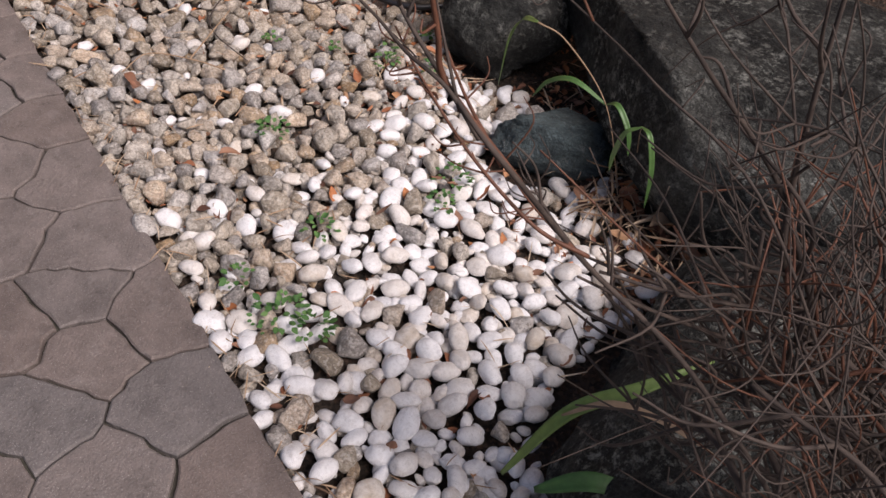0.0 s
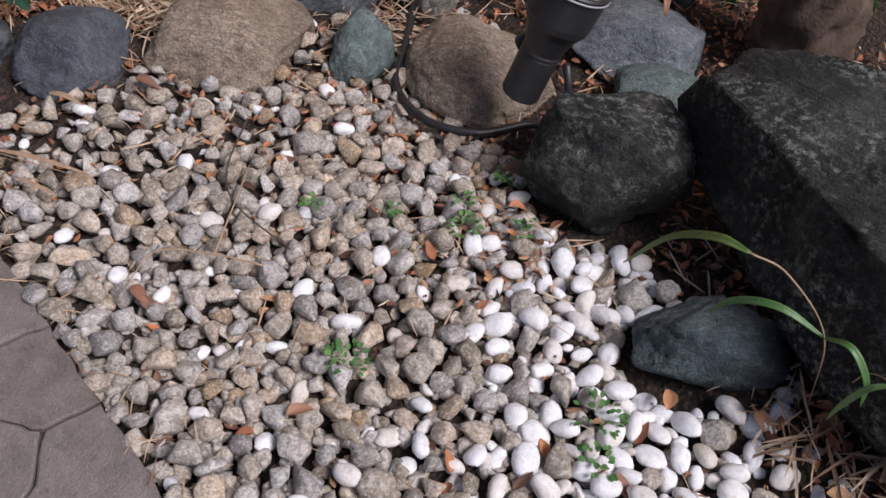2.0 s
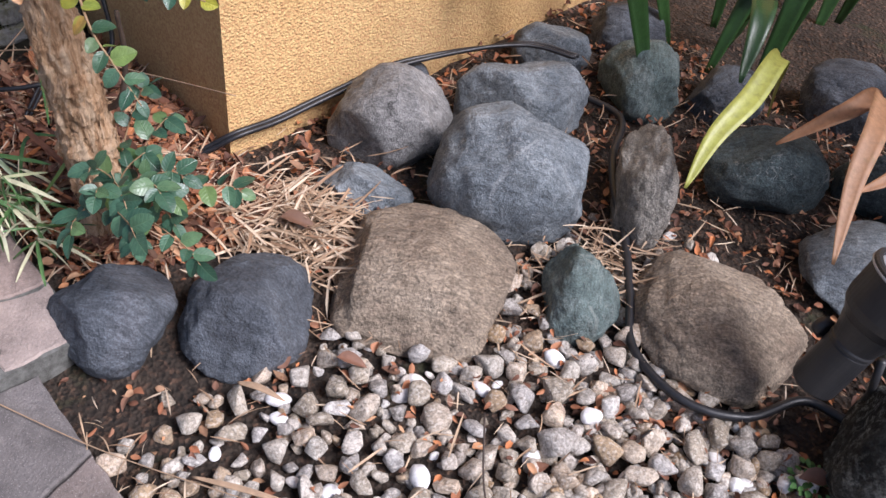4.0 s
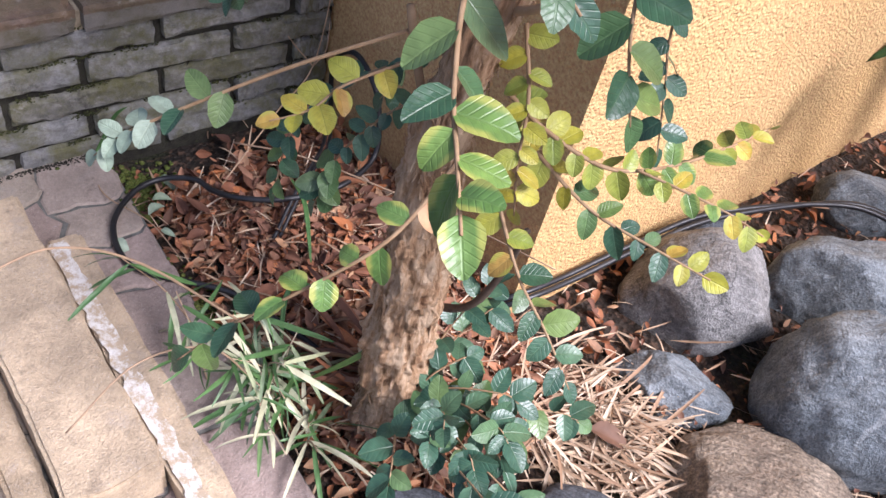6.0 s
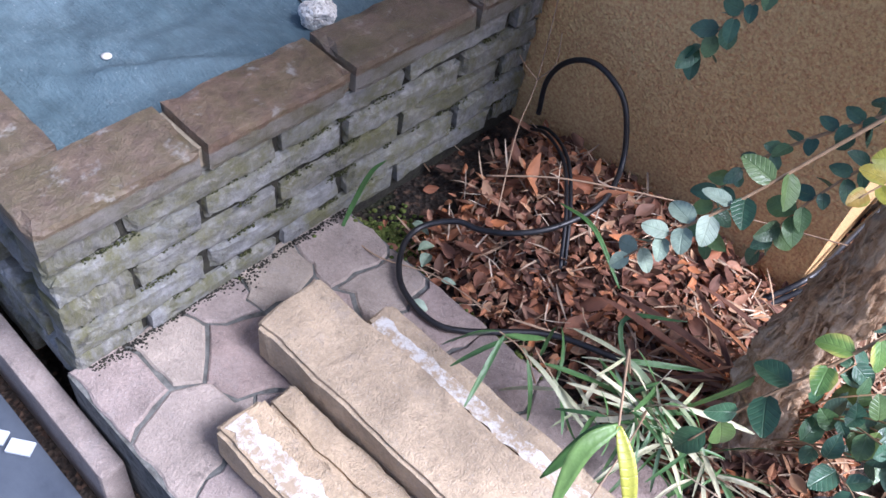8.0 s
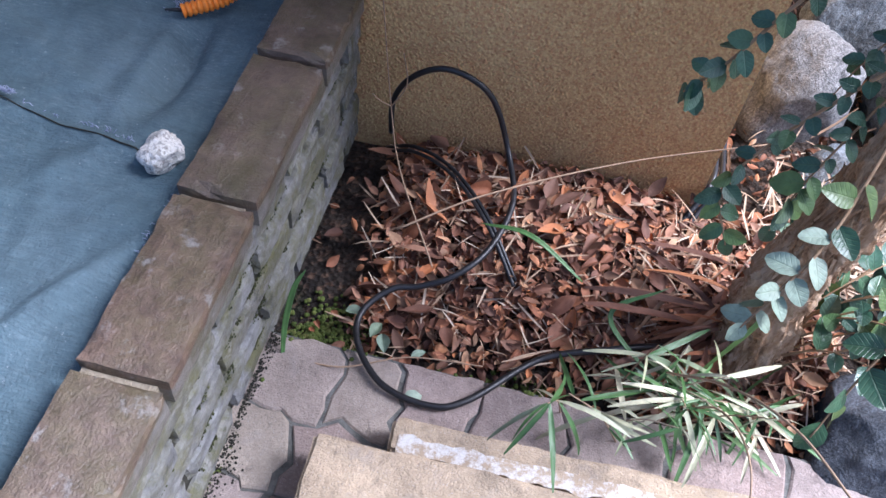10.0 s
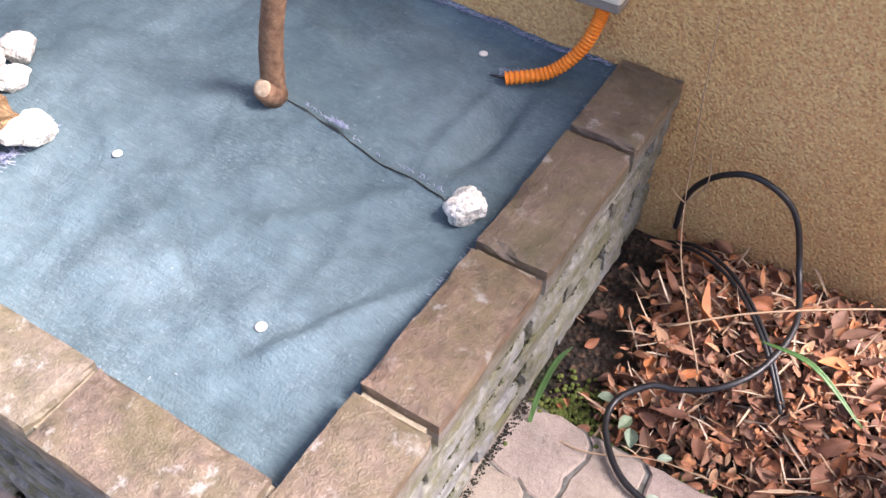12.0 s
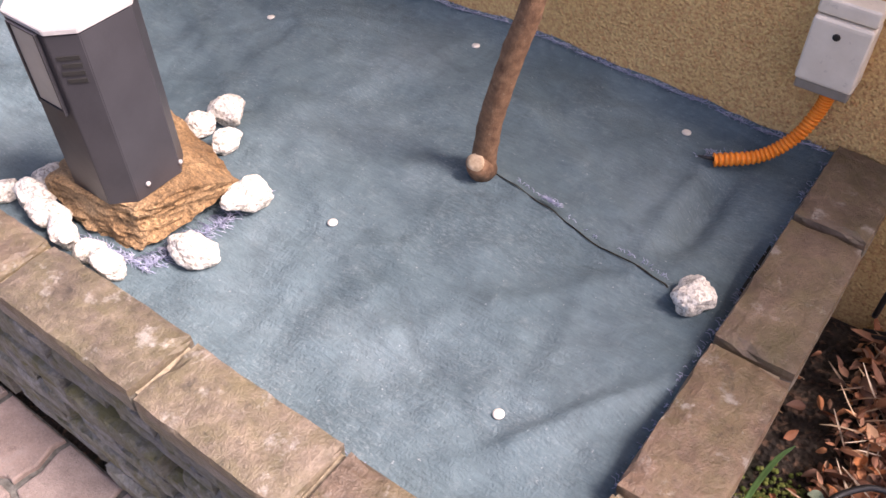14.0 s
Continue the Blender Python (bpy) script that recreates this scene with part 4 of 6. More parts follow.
# ---- spotlight and cables ----
spot = thing("garden_spotlight", -0.735, 1.345, 0.05, "black garden spotlight on a stake beside tan rocks", "spotlight")
axis = Matrix.Translation((0, 0, 0)) @ Vector((0.135, 0.25, 0.95)).to_track_quat("Z", "Y").to_matrix().to_4x4()
base = Matrix.Translation((-0.036, -0.033, 0.082)) @ axis @ Matrix.Diagonal((0.88, 0.88, 0.97, 1))
part("body", lathe(bmesh.new(), [(0.02, 0), (0.046, 0.0), (0.048, 0.004), (0.048, 0.105), (0.046, 0.108)], base, 40), M_BLACK, spot, smooth=False)
part("collar", lathe(bmesh.new(), [(0.046, 0.1085), (0.049, 0.109), (0.049, 0.114), (0.047, 0.118), (0.05, 0.13), (0.062, 0.165)], base, 40), M_BLACK, spot, "tapering black collar", smooth=False)
head = part("head", lathe(bmesh.new(), [(0.062, 0.1655), (0.076, 0.185), (0.08, 0.20), (0.082, 0.265), (0.086, 0.268), (0.086, 0.276), (0.082, 0.279), (0.074, 0.279), (0.070, 0.262)], base, 48), M_BLACK, spot, "wide black lamp head", smooth=False)
part("lens", lathe(bmesh.new(), [(0.069, 0.2625), (0.069, 0.264), (0.05, 0.269), (0.02, 0.271)], base, 40), M_PANEL, head, "frosted glass lens")
part("trim_ring", lathe(bmesh.new(), [(0.0865, 0.2665), (0.0875, 0.268), (0.0875, 0.2695), (0.0865, 0.271)], base, 48), M_TOP, head, "thin bright rim")
bm = bmesh.new()
lathe(bm, [(0.012, 0), (0.02, 0.002), (0.02, 0.022), (0.015, 0.026)], base @ pose(0.046, 0.02, 0.095, 0, 90, 0), 20)
part("knob", bm, M_BLACK, spot, "round black tilt knob")
bm = bmesh.new()
tube(bm, [Vector(p) for p in ((0.03, 0.02, 0.17), (0.045, 0.035, 0.08), (0.045, 0.04, -0.08))], (0.008, 0.006), 10)
part("stake", bm, M_BLACK, spot)

bm = bmesh.new()
tube(bm, smooth_line([(-0.69, 1.40, 0.02), (-0.775, 1.38, 0.012), (-0.827, 1.255, 0.012), (-0.93, 1.19, 0.012), (-1.066, 1.215, 0.012), (-1.155, 1.31, 0.03), (-1.27, 1.43, 0.05), (-1.36, 1.50, 0.07), (-1.46, 1.62, 0.06), (-1.56, 1.78, 0.05), (-1.72, 1.76, 0.05)], 10), (0.0095, 0.0095), 10)
tagged(part("cable", bm, M_CABLE), "black cable running round the tan rock", "cable")
bm = bmesh.new()
for off in (0.0, 0.014):
    tube(bm, smooth_line([(-2.13 + off, 0.76, -0.02), (-2.07 + off, 0.86, 0.03), (-2.035 + off, 0.93, 0.07), (-2.03 + off, 1.04, 0.07), (-2.02 + off, 1.20, 0.09), (-1.99 + off, 1.41, 0.12), (-1.87, 1.70 + off, 0.13), (-1.75, 1.8 + off, 0.12)], 10), (0.006, 0.006), 8)
tagged(part("cable", bm, M_CABLE), "pair of black cables along the foot of the wall", "cable")
bm = bmesh.new()
tube(bm, smooth_line([(-2.66, 0.885, 0.06), (-2.655, 0.875, 0.155), (-2.62, 0.868, 0.225), (-2.564, 0.865, 0.262), (-2.505, 0.862, 0.252), (-2.463, 0.86, 0.21), (-2.425, 0.84, 0.12), (-2.395, 0.74, 0.10), (-2.415, 0.63, 0.095), (-2.46, 0.565, 0.085), (-2.515, 0.54, 0.065), (-2.56, 0.525, 0.06), (-2.598, 0.475, 0.048),
                      (-2.587, 0.415, 0.046), (-2.53, 0.355, 0.044), (-2.448, 0.338, 0.044), (-2.39, 0.363, 0.046), (-2.294, 0.465, 0.045), (-2.2, 0.50, 0.06), (-2.08, 0.545, 0.05), (-2.0, 0.53, 0.03)], 10), (0.0056, 0.0056), 12)
tagged(part("hose", bm, M_CABLE), "black hose looped over fallen leaves in the corner", "hose")
bm = bmesh.new()
for off in (0.0, 0.013):
    tube(bm, smooth_line([(-2.665, 0.87 - off, 0.03), (-2.60, 0.845 - off, 0.075), (-2.515, 0.79 - off, 0.095), (-2.43, 0.69 - off, 0.10), (-2.36, 0.60 - off, 0.06)], 10), (0.0038, 0.0038), 8)
tagged(part("cable", bm, M_CABLE), "two thin black cables half buried in leaves", "cable")


# ---- things on the sheet ----
def cobble(x, y, rx, ry, rz, turn, seed, z=None):
    bm = bmesh.new()
    stone_shape(bm, rx, ry, rz, seed, 9, 0.66, 0.11, 5, 0.03)
    low = min(v.co.z for v in bm.verts)
    ob = part("cobble", bm, M_COBBLE)
    ob.matrix_basis = pose(x, y, (tarp_height(x, y) if z is None else z) - low - 0.006, 0, 0, turn)
    return tagged(ob, "chalky white stone lying on the blue sheet", "stone", "white stones on the sheet")


COBBLES = ((-3.782, 0.384, 0.040, 10, 0.78), (-3.802, 0.331, 0.031, 60, 0.9), (-3.724, 0.324, 0.031, 100, 0.85), (-3.588, 0.243, 0.047, 62, 0.62), (-3.576, 0.114, 0.045, 20, 0.72), (-3.908, 0.086, 0.033, 80, 0.9), (-3.868, 0.03, 0.042, 20, 0.6),
           (-3.816, 0.018, 0.040, 22, 0.58), (-3.764, 0.009, 0.040, 160, 0.6), (-3.708, 0.016, 0.030, 30, 0.75), (-3.655, 0.006, 0.037, 15, 0.6), (-2.896, 0.478, 0.038, 100, 0.86), (-3.945, 0.02, 0.03, 50, 0.8))
for i, (x, y, r, tn, slim) in enumerate(COBBLES):
    cobble(x, y, r, r * slim, r * 0.74, tn, 300 + i)

for x, y in ((-3.447, 0.294), (-3.02, 0.147), (-3.078, 0.846), (-3.54, 0.838), (-3.986, 0.699), (-4.2, 0.4)):
    bm = lathe(bmesh.new(), [(0.003, -0.02), (0.003, -0.001), (0.0085, 0), (0.0085, 0.0015), (0.005, 0.003)], Matrix.Translation((x, y, tarp_height(x, y) + 0.001)), 16)
    tagged(part("nail", bm, M_NAIL), "pale round nail head pinning the blue sheet", "nail", "nails in the sheet")

bm = bmesh.new()
stone_shape(bm, 0.175, 0.16, 0.07, 77, 12, 0.62, 0.10, 5, 0.045)
for v in bm.verts:
    v.co.x, v.co.y = max(-0.128, min(0.128, v.co.x)) + 0.006 * noise.noise(v.co * 40), max(-0.122, min(0.122, v.co.y)) + 0.007 * noise.noise(v.co * 38)
    v.co.z = min(v.co.z, 0.040 + 0.004 * noise.noise(v.co * 20))
o = part("base_stone", bm, R_BASE, smooth=False)
o.matrix_basis = pose(-3.74, 0.163, 0.358, 0, 0, -4)
tagged(o, "rough ochre base stone under the bollard light", "stone")

bol = thing("bollard_light", -3.735, 0.139, 0.398, "charcoal metal bollard light on a rough stone", "bollard light")


def chamfered(bm, half, cut, z0, z1):
    pts = [(-half + cut, -half), (half - cut, -half), (half, -half + cut), (half, half - cut), (half - cut, half), (-half + cut, half), (-half, half - cut), (-half, -half + cut)]
    a, b = [bm.verts.new((x, y, z0)) for x, y in pts], [bm.verts.new((x, y, z1)) for x, y in pts]
    for i in range(8):
        bm.faces.new((a[i], a[(i + 1) % 8], b[(i + 1) % 8], b[i]))
    bm.faces.new(a[::-1])
    bm.faces.new(b)
    bmesh.ops.bevel(bm, geom=list(bm.edges), offset=0.0012, segments=2, affect="EDGES")
    return bm


part("body", chamfered(bmesh.new(), 0.075, 0.032, 0, 0.3), M_BOLLARD, bol, smooth=False)
part("cap", chamfered(bmesh.new(), 0.0765, 0.032, 0.3005, 0.309), M_TOP, bol, "pale grey metal cap", smooth=False)
bm = bmesh.new()
box(bm, -0.029, -0.0785, 0.175, 0.026, -0.0755, 0.296, 0.002)
pn = part("light_panel", bm, M_PANEL, bol, "frosted white light panel", smooth=False)
bm = bmesh.new()
for a in ((-0.033, 0.168, 0.030, 0.174), (-0.033, 0.297, 0.03, 0.2995), (-0.033, 0.1745, -0.0295, 0.2965), (0.0265, 0.1745, 0.03, 0.2965)):
    box(bm, a[0], -0.0805, a[1], a[2], -0.0755, a[3])
part("panel_frame", bm, M_BOLLARD, pn, smooth=False)
for i in range(4):
    bm = bmesh.new()
    box(bm, -0.016 + 0.004 * (i % 2), -0.0008, 0, 0.014, 0.0008, 0.006)
    o = part("label_bar", bm, M_DARK, bol, "dark raised label", smooth=False)
    o.matrix_basis = pose(0.0592, -0.0598, 0.262 - 0.012 * i, 0, 0, 45)
for y in (-0.02, 0.045):
    bm = lathe(bmesh.new(), [(0.004, 0), (0.004, 0.003), (0.002, 0.004)], pose(0.0752, y, 0.022, 0, 90, 0), 12)
    part("screw", bm, M_TOP, bol)

# ---- young tree in the raised bed ----
tree = thing("young_tree", -3.313, 0.534, 0.315, "slender brown tree stem with a sawn-off stub", "tree")
line = [Vector(p) - Vector((-3.313, 0.534, 0.315)) for p in smooth_line([(-3.313, 0.534, 0.27), (-3.314, 0.535, 0.34), (-3.30, 0.535, 0.45), (-3.27, 0.54, 0.58), (-3.235, 0.545, 0.72), (-3.18, 0.55, 1.1), (-3.12, 0.56, 1.9)], 10)]
part("trunk", tube(bmesh.new(), line, [0.031 if i < 8 else max(0.015, 0.0225 - 0.00012 * i) for i in range(len(line))], 20, 0.12, 2.0), M_SMOOTHBARK, tree)
bm = bmesh.new()
tube(bm, [Vector(p) for p in ((0.0, 0.0, 0.02), (0.002, -0.016, 0.04), (0.003, -0.027, 0.054))], (0.026, 0.018), 16, 0.1)
st = part("stub", bm, M_SMOOTHBARK, tree, "stub of a sawn branch")
bm = lathe(bmesh.new(), [(0.016, 0), (0.016, 0.002), (0.009, 0.003)], Matrix.Translation((0.003, -0.027, 0.0545)) @ Vector((0.05, -0.75, 0.65)).to_track_quat("Z", "Y").to_matrix().to_4x4(), 18)
part("cut_face", bm, M_CUT, st, "pale sawn wood")

# ---- socket box and conduit on the wall ----
sb = thing("socket_box", -2.891, 0.919, 0.55, "aged white weatherproof box on the stuccoed wall", "socket box")
bm = bmesh.new()
box(bm, -0.047, -0.05, -0.062, 0.047, -0.001, 0.052, 0.008, 3)
part("cover", bm, M_BOX, sb, smooth=False)
bm = bmesh.new()
box(bm, -0.047, -0.044, 0.0545, 0.047, -0.001, 0.082, 0.007, 3)
part("lid", bm, M_BOX, sb, smooth=False)
bm = bmesh.new()
box(bm, -0.044, -0.042, -0.082, 0.044, -0.001, -0.0635, 0.004, 2)
part("skirt", bm, M_GREYPL, sb, "grey plastic lower edge", smooth=False)
bm = lathe(bmesh.new(), [(0.006, 0), (0.006, 0.001), (0.003, 0.0015)], pose(-0.004, -0.0502, 0.028, 90, 0, 0), 16)
part("screw_hole", bm, M_DARK, sb)
line = smooth_line([(-2.878, 0.893, 0.485), (-2.882, 0.886, 0.44), (-2.90, 0.866, 0.385), (-2.94, 0.836, 0.343), (-3.004, 0.795, 0.330)], 26)
tagged(part("conduit", tube(bmesh.new(), line, [0.0125 if i % 3 else 0.0095 for i in range(len(line))], 14), M_ORANGE, smooth=False), "orange corrugated conduit from the socket box", "conduit")
bm = tube(bmesh.new(), [Vector((-3.0, 0.797, 0.331)), Vector((-3.03, 0.785, 0.334))], (0.004, 0.002), 8)
tagged(part("wire", bm, M_CABLE), "black wire end in the orange conduit", "wire")

# ragged fibres along the cut edges of the sheet
bm = bmesh.new()
rnd = random.Random(5)


def fray(x0, y0, x1, y1, count, reach, lift=0.0):
    for _ in range(count):
        t = rnd.random()
        x, y = x0 + (x1 - x0) * t, y0 + (y1 - y0) * t
        a = rnd.uniform(0, 6.28)
        z = tarp_height(x, y) + 0.002 + lift
        p = [Vector((x, y, z)), Vector((x + reach * math.cos(a), y + reach * math.sin(a) * 0.6, z + rnd.uniform(0.001, 0.006))), Vector((x + reach * 2 * math.cos(a + 0.5), y + reach * math.sin(a + 0.6), z + rnd.uniform(0, 0.008)))]
        tube(bm, p, (0.0008, 0.0004), 3)


fray(-4.3, 0.912, -2.86, 0.912, 900, 0.009)
fray(-2.845, 0.0, -2.845, 0.9, 150, 0.005)
fray(-3.62, 0.05, -3.595, 0.29, 260, 0.014)
fray(-3.75, 0.03, -3.61, 0.05, 120, 0.012)
fray(-3.04, 0.80, -2.96, 0.87, 40, 0.006)
fray(-3.24, 0.532, -2.94, 0.487, 40, 0.004, 0.008)
fray(-3.19, 0.53, -3.16, 0.527, 60, 0.006, 0.009)
fray(-4.0, -0.02, -2.85, -0.02, 140, 0.005)
fr = part("fibre_fringe", bm, M_FRAY, tarp)
tagged(fr, "frayed pale fibres", kind="stuff")


# ---- leaves ----
def leaf_mesh(length, width, curl, fold, seed, blunt=1.0, n=7):
    """A leaf from the origin along x, folded a little along its midrib and curled towards its tip."""
    rnd = random.Random(seed)
    bm = bmesh.new()
    rows = []
    twist = rnd.uniform(-0.4, 0.4)
    for i in range(n + 1):
        t = i / n
        w = width * 0.5 * math.sin(math.pi * min(0.995, t ** 0.8 * 0.97 + 0.015)) ** (0.75 * blunt)
        x, z = length * (t - 0.12 * curl * t * t), -curl * length * 0.5 * t * t
        row = []
        for s in (-1, -0.5, 0, 0.5, 1):
            a = twist * t
            y, h = w * s * (1 + 0.06 * rnd.uniform(-1, 1)), fold * abs(s) * w + 0.004 * rnd.uniform(-0.4, 0.4) * length * 4
            row.append(bm.verts.new((x, y * math.cos(a) - h * math.sin(a), z + y * math.sin(a) + h * math.cos(a))))
        rows.append(row)
    for a, b in zip(rows, rows[1:]):
        for k in range(4):
            bm.faces.new((a[k], b[k], b[k + 1], a[k + 1]))
    bmesh.ops.triangulate(bm, faces=bm.faces[:])
    me = bpy.data.meshes.new("leaf")
    bm.to_mesh(me)
    bm.free()
    me.polygons.foreach_set("use_smooth", [True] * len(me.polygons))
    return me


def leaf_set(material, count, length, width, seed, curl=(0.1, 0.5), fold=(0.1, 0.4), blunt=1.0):
    rnd = random.Random(seed)
    out = []
    for i in range(count):
        me = leaf_mesh(length * rnd.uniform(0.9, 1.1), width * rnd.uniform(0.88, 1.12), rnd.uniform(*curl), rnd.uniform(*fold), seed * 31 + i, blunt)
        if material:
            me.materials.append(material)
        out.append(me)
    return out


def facing(p, along, up, size=1.0):
    """A pose at p with x along the leaf and z near up."""
    x = Vector(along).normalized()
    z = (Vector(up) - x * x.dot(Vector(up))).normalized()
    y = z.cross(x)
    m = Matrix((x, y, z)).transposed().to_4x4()
    return Matrix.Translation(p) @ m @ Matrix.Diagonal((size, size, size, 1))


# ---- flaking shrub by the house corner ----
shrub = thing("shrub", -2.0, 0.62, 0.0, "old evergreen shrub with flaking bark and green and yellow leaves", "shrub")
sinv = Matrix.Translation((2.0, -0.62, 0.0))


def of_shrub(ob):
    ob.parent, ob.matrix_parent_inverse = shrub, sinv
    return ob


line = smooth_line([(-1.955, 0.59, -0.06), (-1.962, 0.585, 0.08), (-1.968, 0.58, 0.22), (-1.96, 0.566, 0.36), (-1.952, 0.553, 0.50), (-1.943, 0.54, 0.65), (-1.918, 0.536, 0.80), (-1.875, 0.56, 1.1), (-1.80, 0.62, 1.9)], 16)
radii = [0.060 - 0.014 * min(1, i / 40) - 0.020 * min(1, max(0, (i - 50) / 40)) for i in range(len(line))]
fine_line = smooth_line(line, 3)
bm = tube(bmesh.new(), fine_line, [radii[min(len(radii) - 1, i // 3)] * (1 + 0.10 * noise.noise(Vector((i * 0.06, 0, 4)))) for i in range(len(fine_line))], 64)
bm.verts.ensure_lookup_table()
for k, v in enumerate(bm.verts):
    i, a = k // 64, 2 * math.pi * (k % 64) / 64
    c, s = math.cos(a + i * 0.006), math.sin(a + i * 0.006)
    f = 0.20 * noise.noise(Vector((1.6 * c, 1.6 * s, i * 0.025))) + 0.20 * noise.noise(Vector((5 * c, 5 * s, i * 0.07))) + 0.16 * noise.noise(Vector((11 * c, 11 * s, i * 0.2))) + 0.08 * noise.noise(Vector((20 * c, 20 * s, i * 0.5)))
    v.co = fine_line[i] + (v.co - fine_line[i]) * (1 + f)
of_shrub(part("trunk", bm, M_BARK))
bm = bmesh.new()
rnd = random.Random(14)
for _ in range(420):
    i = rnd.randrange(4, 104)
    a = rnd.uniform(0, 6.28)
    d = (line[i + 1] - line[i]).normalized()
    s = d.orthogonal().normalized()
    out = s * math.cos(a) + d.cross(s) * math.sin(a)
    p = line[i] + out * (radii[i] * rnd.uniform(0.96, 1.05))
    side = d.cross(out)
    run = (d * rnd.choice((-1, -1, 1)) + side * rnd.gauss(0, 0.25)).normalized()
    ln, w = rnd.uniform(0.012, 0.045), rnd.uniform(0.0008, 0.0032)
    lift = rnd.uniform(0.0, 0.009)
    tip = p + run * ln + out * lift
    mid = p + run * ln * 0.55 + out * lift * 0.25
    q = [p - side * w, p + side * w, mid + side * w * 0.9, tip + side * w * 0.3, tip - side * w * 0.2, mid - side * w * 0.8]
    v = [bm.verts.new(k) for k in q] + [bm.verts.new(k - out * 0.001) for k in q]
    for f in ((0, 1, 2, 5), (5, 2, 3, 4), (11, 8, 7, 6), (10, 9, 8, 11), (0, 6, 7, 1), (1, 7, 8, 2), (2, 8, 9, 3), (3, 9, 10, 4), (4, 10, 11, 5), (5, 11, 6, 0)):
        bm.faces.new([v[j] for j in f])
tagged(of_shrub(part("loose_bark", bm, M_BARK, smooth=False)), "loose strips of bark", kind="stuff")

SETS = {
    "green": leaf_set(M_GREEN, 5, 0.050, 0.035, 41, blunt=0.8), "teal": leaf_set(M_TEAL, 5, 0.042, 0.030, 42, blunt=0.8), "yellow": leaf_set(M_YELLOW, 5, 0.044, 0.031, 43, blunt=0.8),
    "lime": leaf_set(M_LIMEL, 5, 0.048, 0.033, 44, blunt=0.8), "pale": leaf_set(M_PALE, 4, 0.044, 0.028, 45, blunt=0.7), "peach": leaf_set(M_PEACH, 3, 0.042, 0.028, 46, blunt=0.8)}
VIEW = Vector((0.25, -0.45, 0.85))
leaf_count = 0


def branch(pts, r0, kinds, count, size=1.0, start=0.15, spread=0.9, seed=0, material=None):
    """A twig with leaves set alternately along it; kinds runs from its foot to its tip."""
    global leaf_count
    rnd = random.Random(seed)
    ln = smooth_line(pts, 8)
    of_shrub(part("branch", tube(bmesh.new(), ln, (r0, r0 * 0.4), 7), material or M_STEM))
    for k in range(count):
        t = start + (1 - start) * (k + 0.5) / count
        i = min(len(ln) - 2, int(t * (len(ln) - 1)))
        d = (ln[i + 1] - ln[i]).normalized()
        up = (VIEW + Vector((rnd.gauss(0, 0.35), rnd.gauss(0, 0.35), rnd.gauss(0, 0.25)))).normalized()
        side = d.cross(up).normalized() * (1 if k % 2 else -1)
        along = d * rnd.uniform(0.25, 0.7) + side * spread + up * rnd.uniform(-0.2, 0.15)
        if k == count - 1:
            along = d
        me = rnd.choice(SETS[kinds[min(len(kinds) - 1, int(t * len(kinds)))]])
        of_shrub(piece("leaf", me, shrub, facing(ln[i], along, up, size * rnd.uniform(0.75, 1.12))))
        leaf_count += 1


branch([(-1.92, 0.55, 0.98), (-1.83, 0.42, 0.945), (-1.765, 0.365, 0.905), (-1.715, 0.335, 0.888), (-1.67, 0.31, 0.87)], 0.003, ("green", "green", "green", "lime", "lime"), 10, 1.0, 0.3, seed=1)
branch([(-1.90, 0.53, 0.66), (-1.88, 0.44, 0.60), (-1.915, 0.365, 0.52), (-1.96, 0.30, 0.44), (-1.99, 0.25, 0.37)], 0.0028, ("peach", "lime", "lime", "green", "green"), 12, 0.88, 0.1, seed=2)
branch([(-2.0, 0.515, 0.76), (-2.04, 0.40, 0.715), (-2.085, 0.295, 0.655), (-2.12, 0.25, 0.61), (-2.14, 0.23, 0.575)], 0.0025, ("yellow", "green", "pale", "pale"), 13, 0.72, 0.35, seed=3)
branch([(-2.0, 0.52, 0.72), (-1.995, 0.44, 0.715), (-1.99, 0.40, 0.70), (-2.0, 0.36, 0.69)], 0.002, ("yellow",), 8, 0.78, 0.1, seed=4)
branch([(-1.90, 0.57, 0.74), (-1.846, 0.585, 0.725), (-1.79, 0.63, 0.705), (-1.775, 0.72, 0.688), (-1.79, 0.86, 0.655), (-1.816, 1.0, 0.618)], 0.003, ("yellow", "yellow", "lime", "yellow"), 28, 0.78, 0.05, seed=5)
branch([(-1.78, 0.66, 0.702), (-1.73, 0.69, 0.70), (-1.69, 0.72, 0.692), (-1.66, 0.75, 0.675)], 0.0018, ("yellow", "lime", "yellow"), 11, 0.6, 0.05, seed=25)
branch([(-1.90, 0.57, 0.82), (-1.86, 0.56, 0.76), (-1.84, 0.55, 0.70), (-1.83, 0.56, 0.63)], 0.0025, ("yellow",), 15, 0.66, 0.05, seed=6)
branch([(-1.84, 0.68, 1.0), (-1.84, 0.71, 0.83), (-1.815, 0.705, 0.77), (-1.785, 0.70, 0.70)], 0.002, ("teal",), 12, 0.82, 0.2, seed=7)
branch([(-1.86, 0.58, 0.70), (-1.78, 0.61, 0.665), (-1.71, 0.64, 0.66), (-1.653, 0.669, 0.655)], 0.0025, ("yellow", "green", "teal", "yellow"), 16, 0.72, 0.0, seed=8)
branch([(-1.87, 0.57, 0.62), (-1.79, 0.55, 0.58), (-1.73, 0.55, 0.55), (-1.68, 0.56, 0.50)], 0.0025, ("yellow", "green", "teal"), 13, 0.75, 0.0, seed=9)
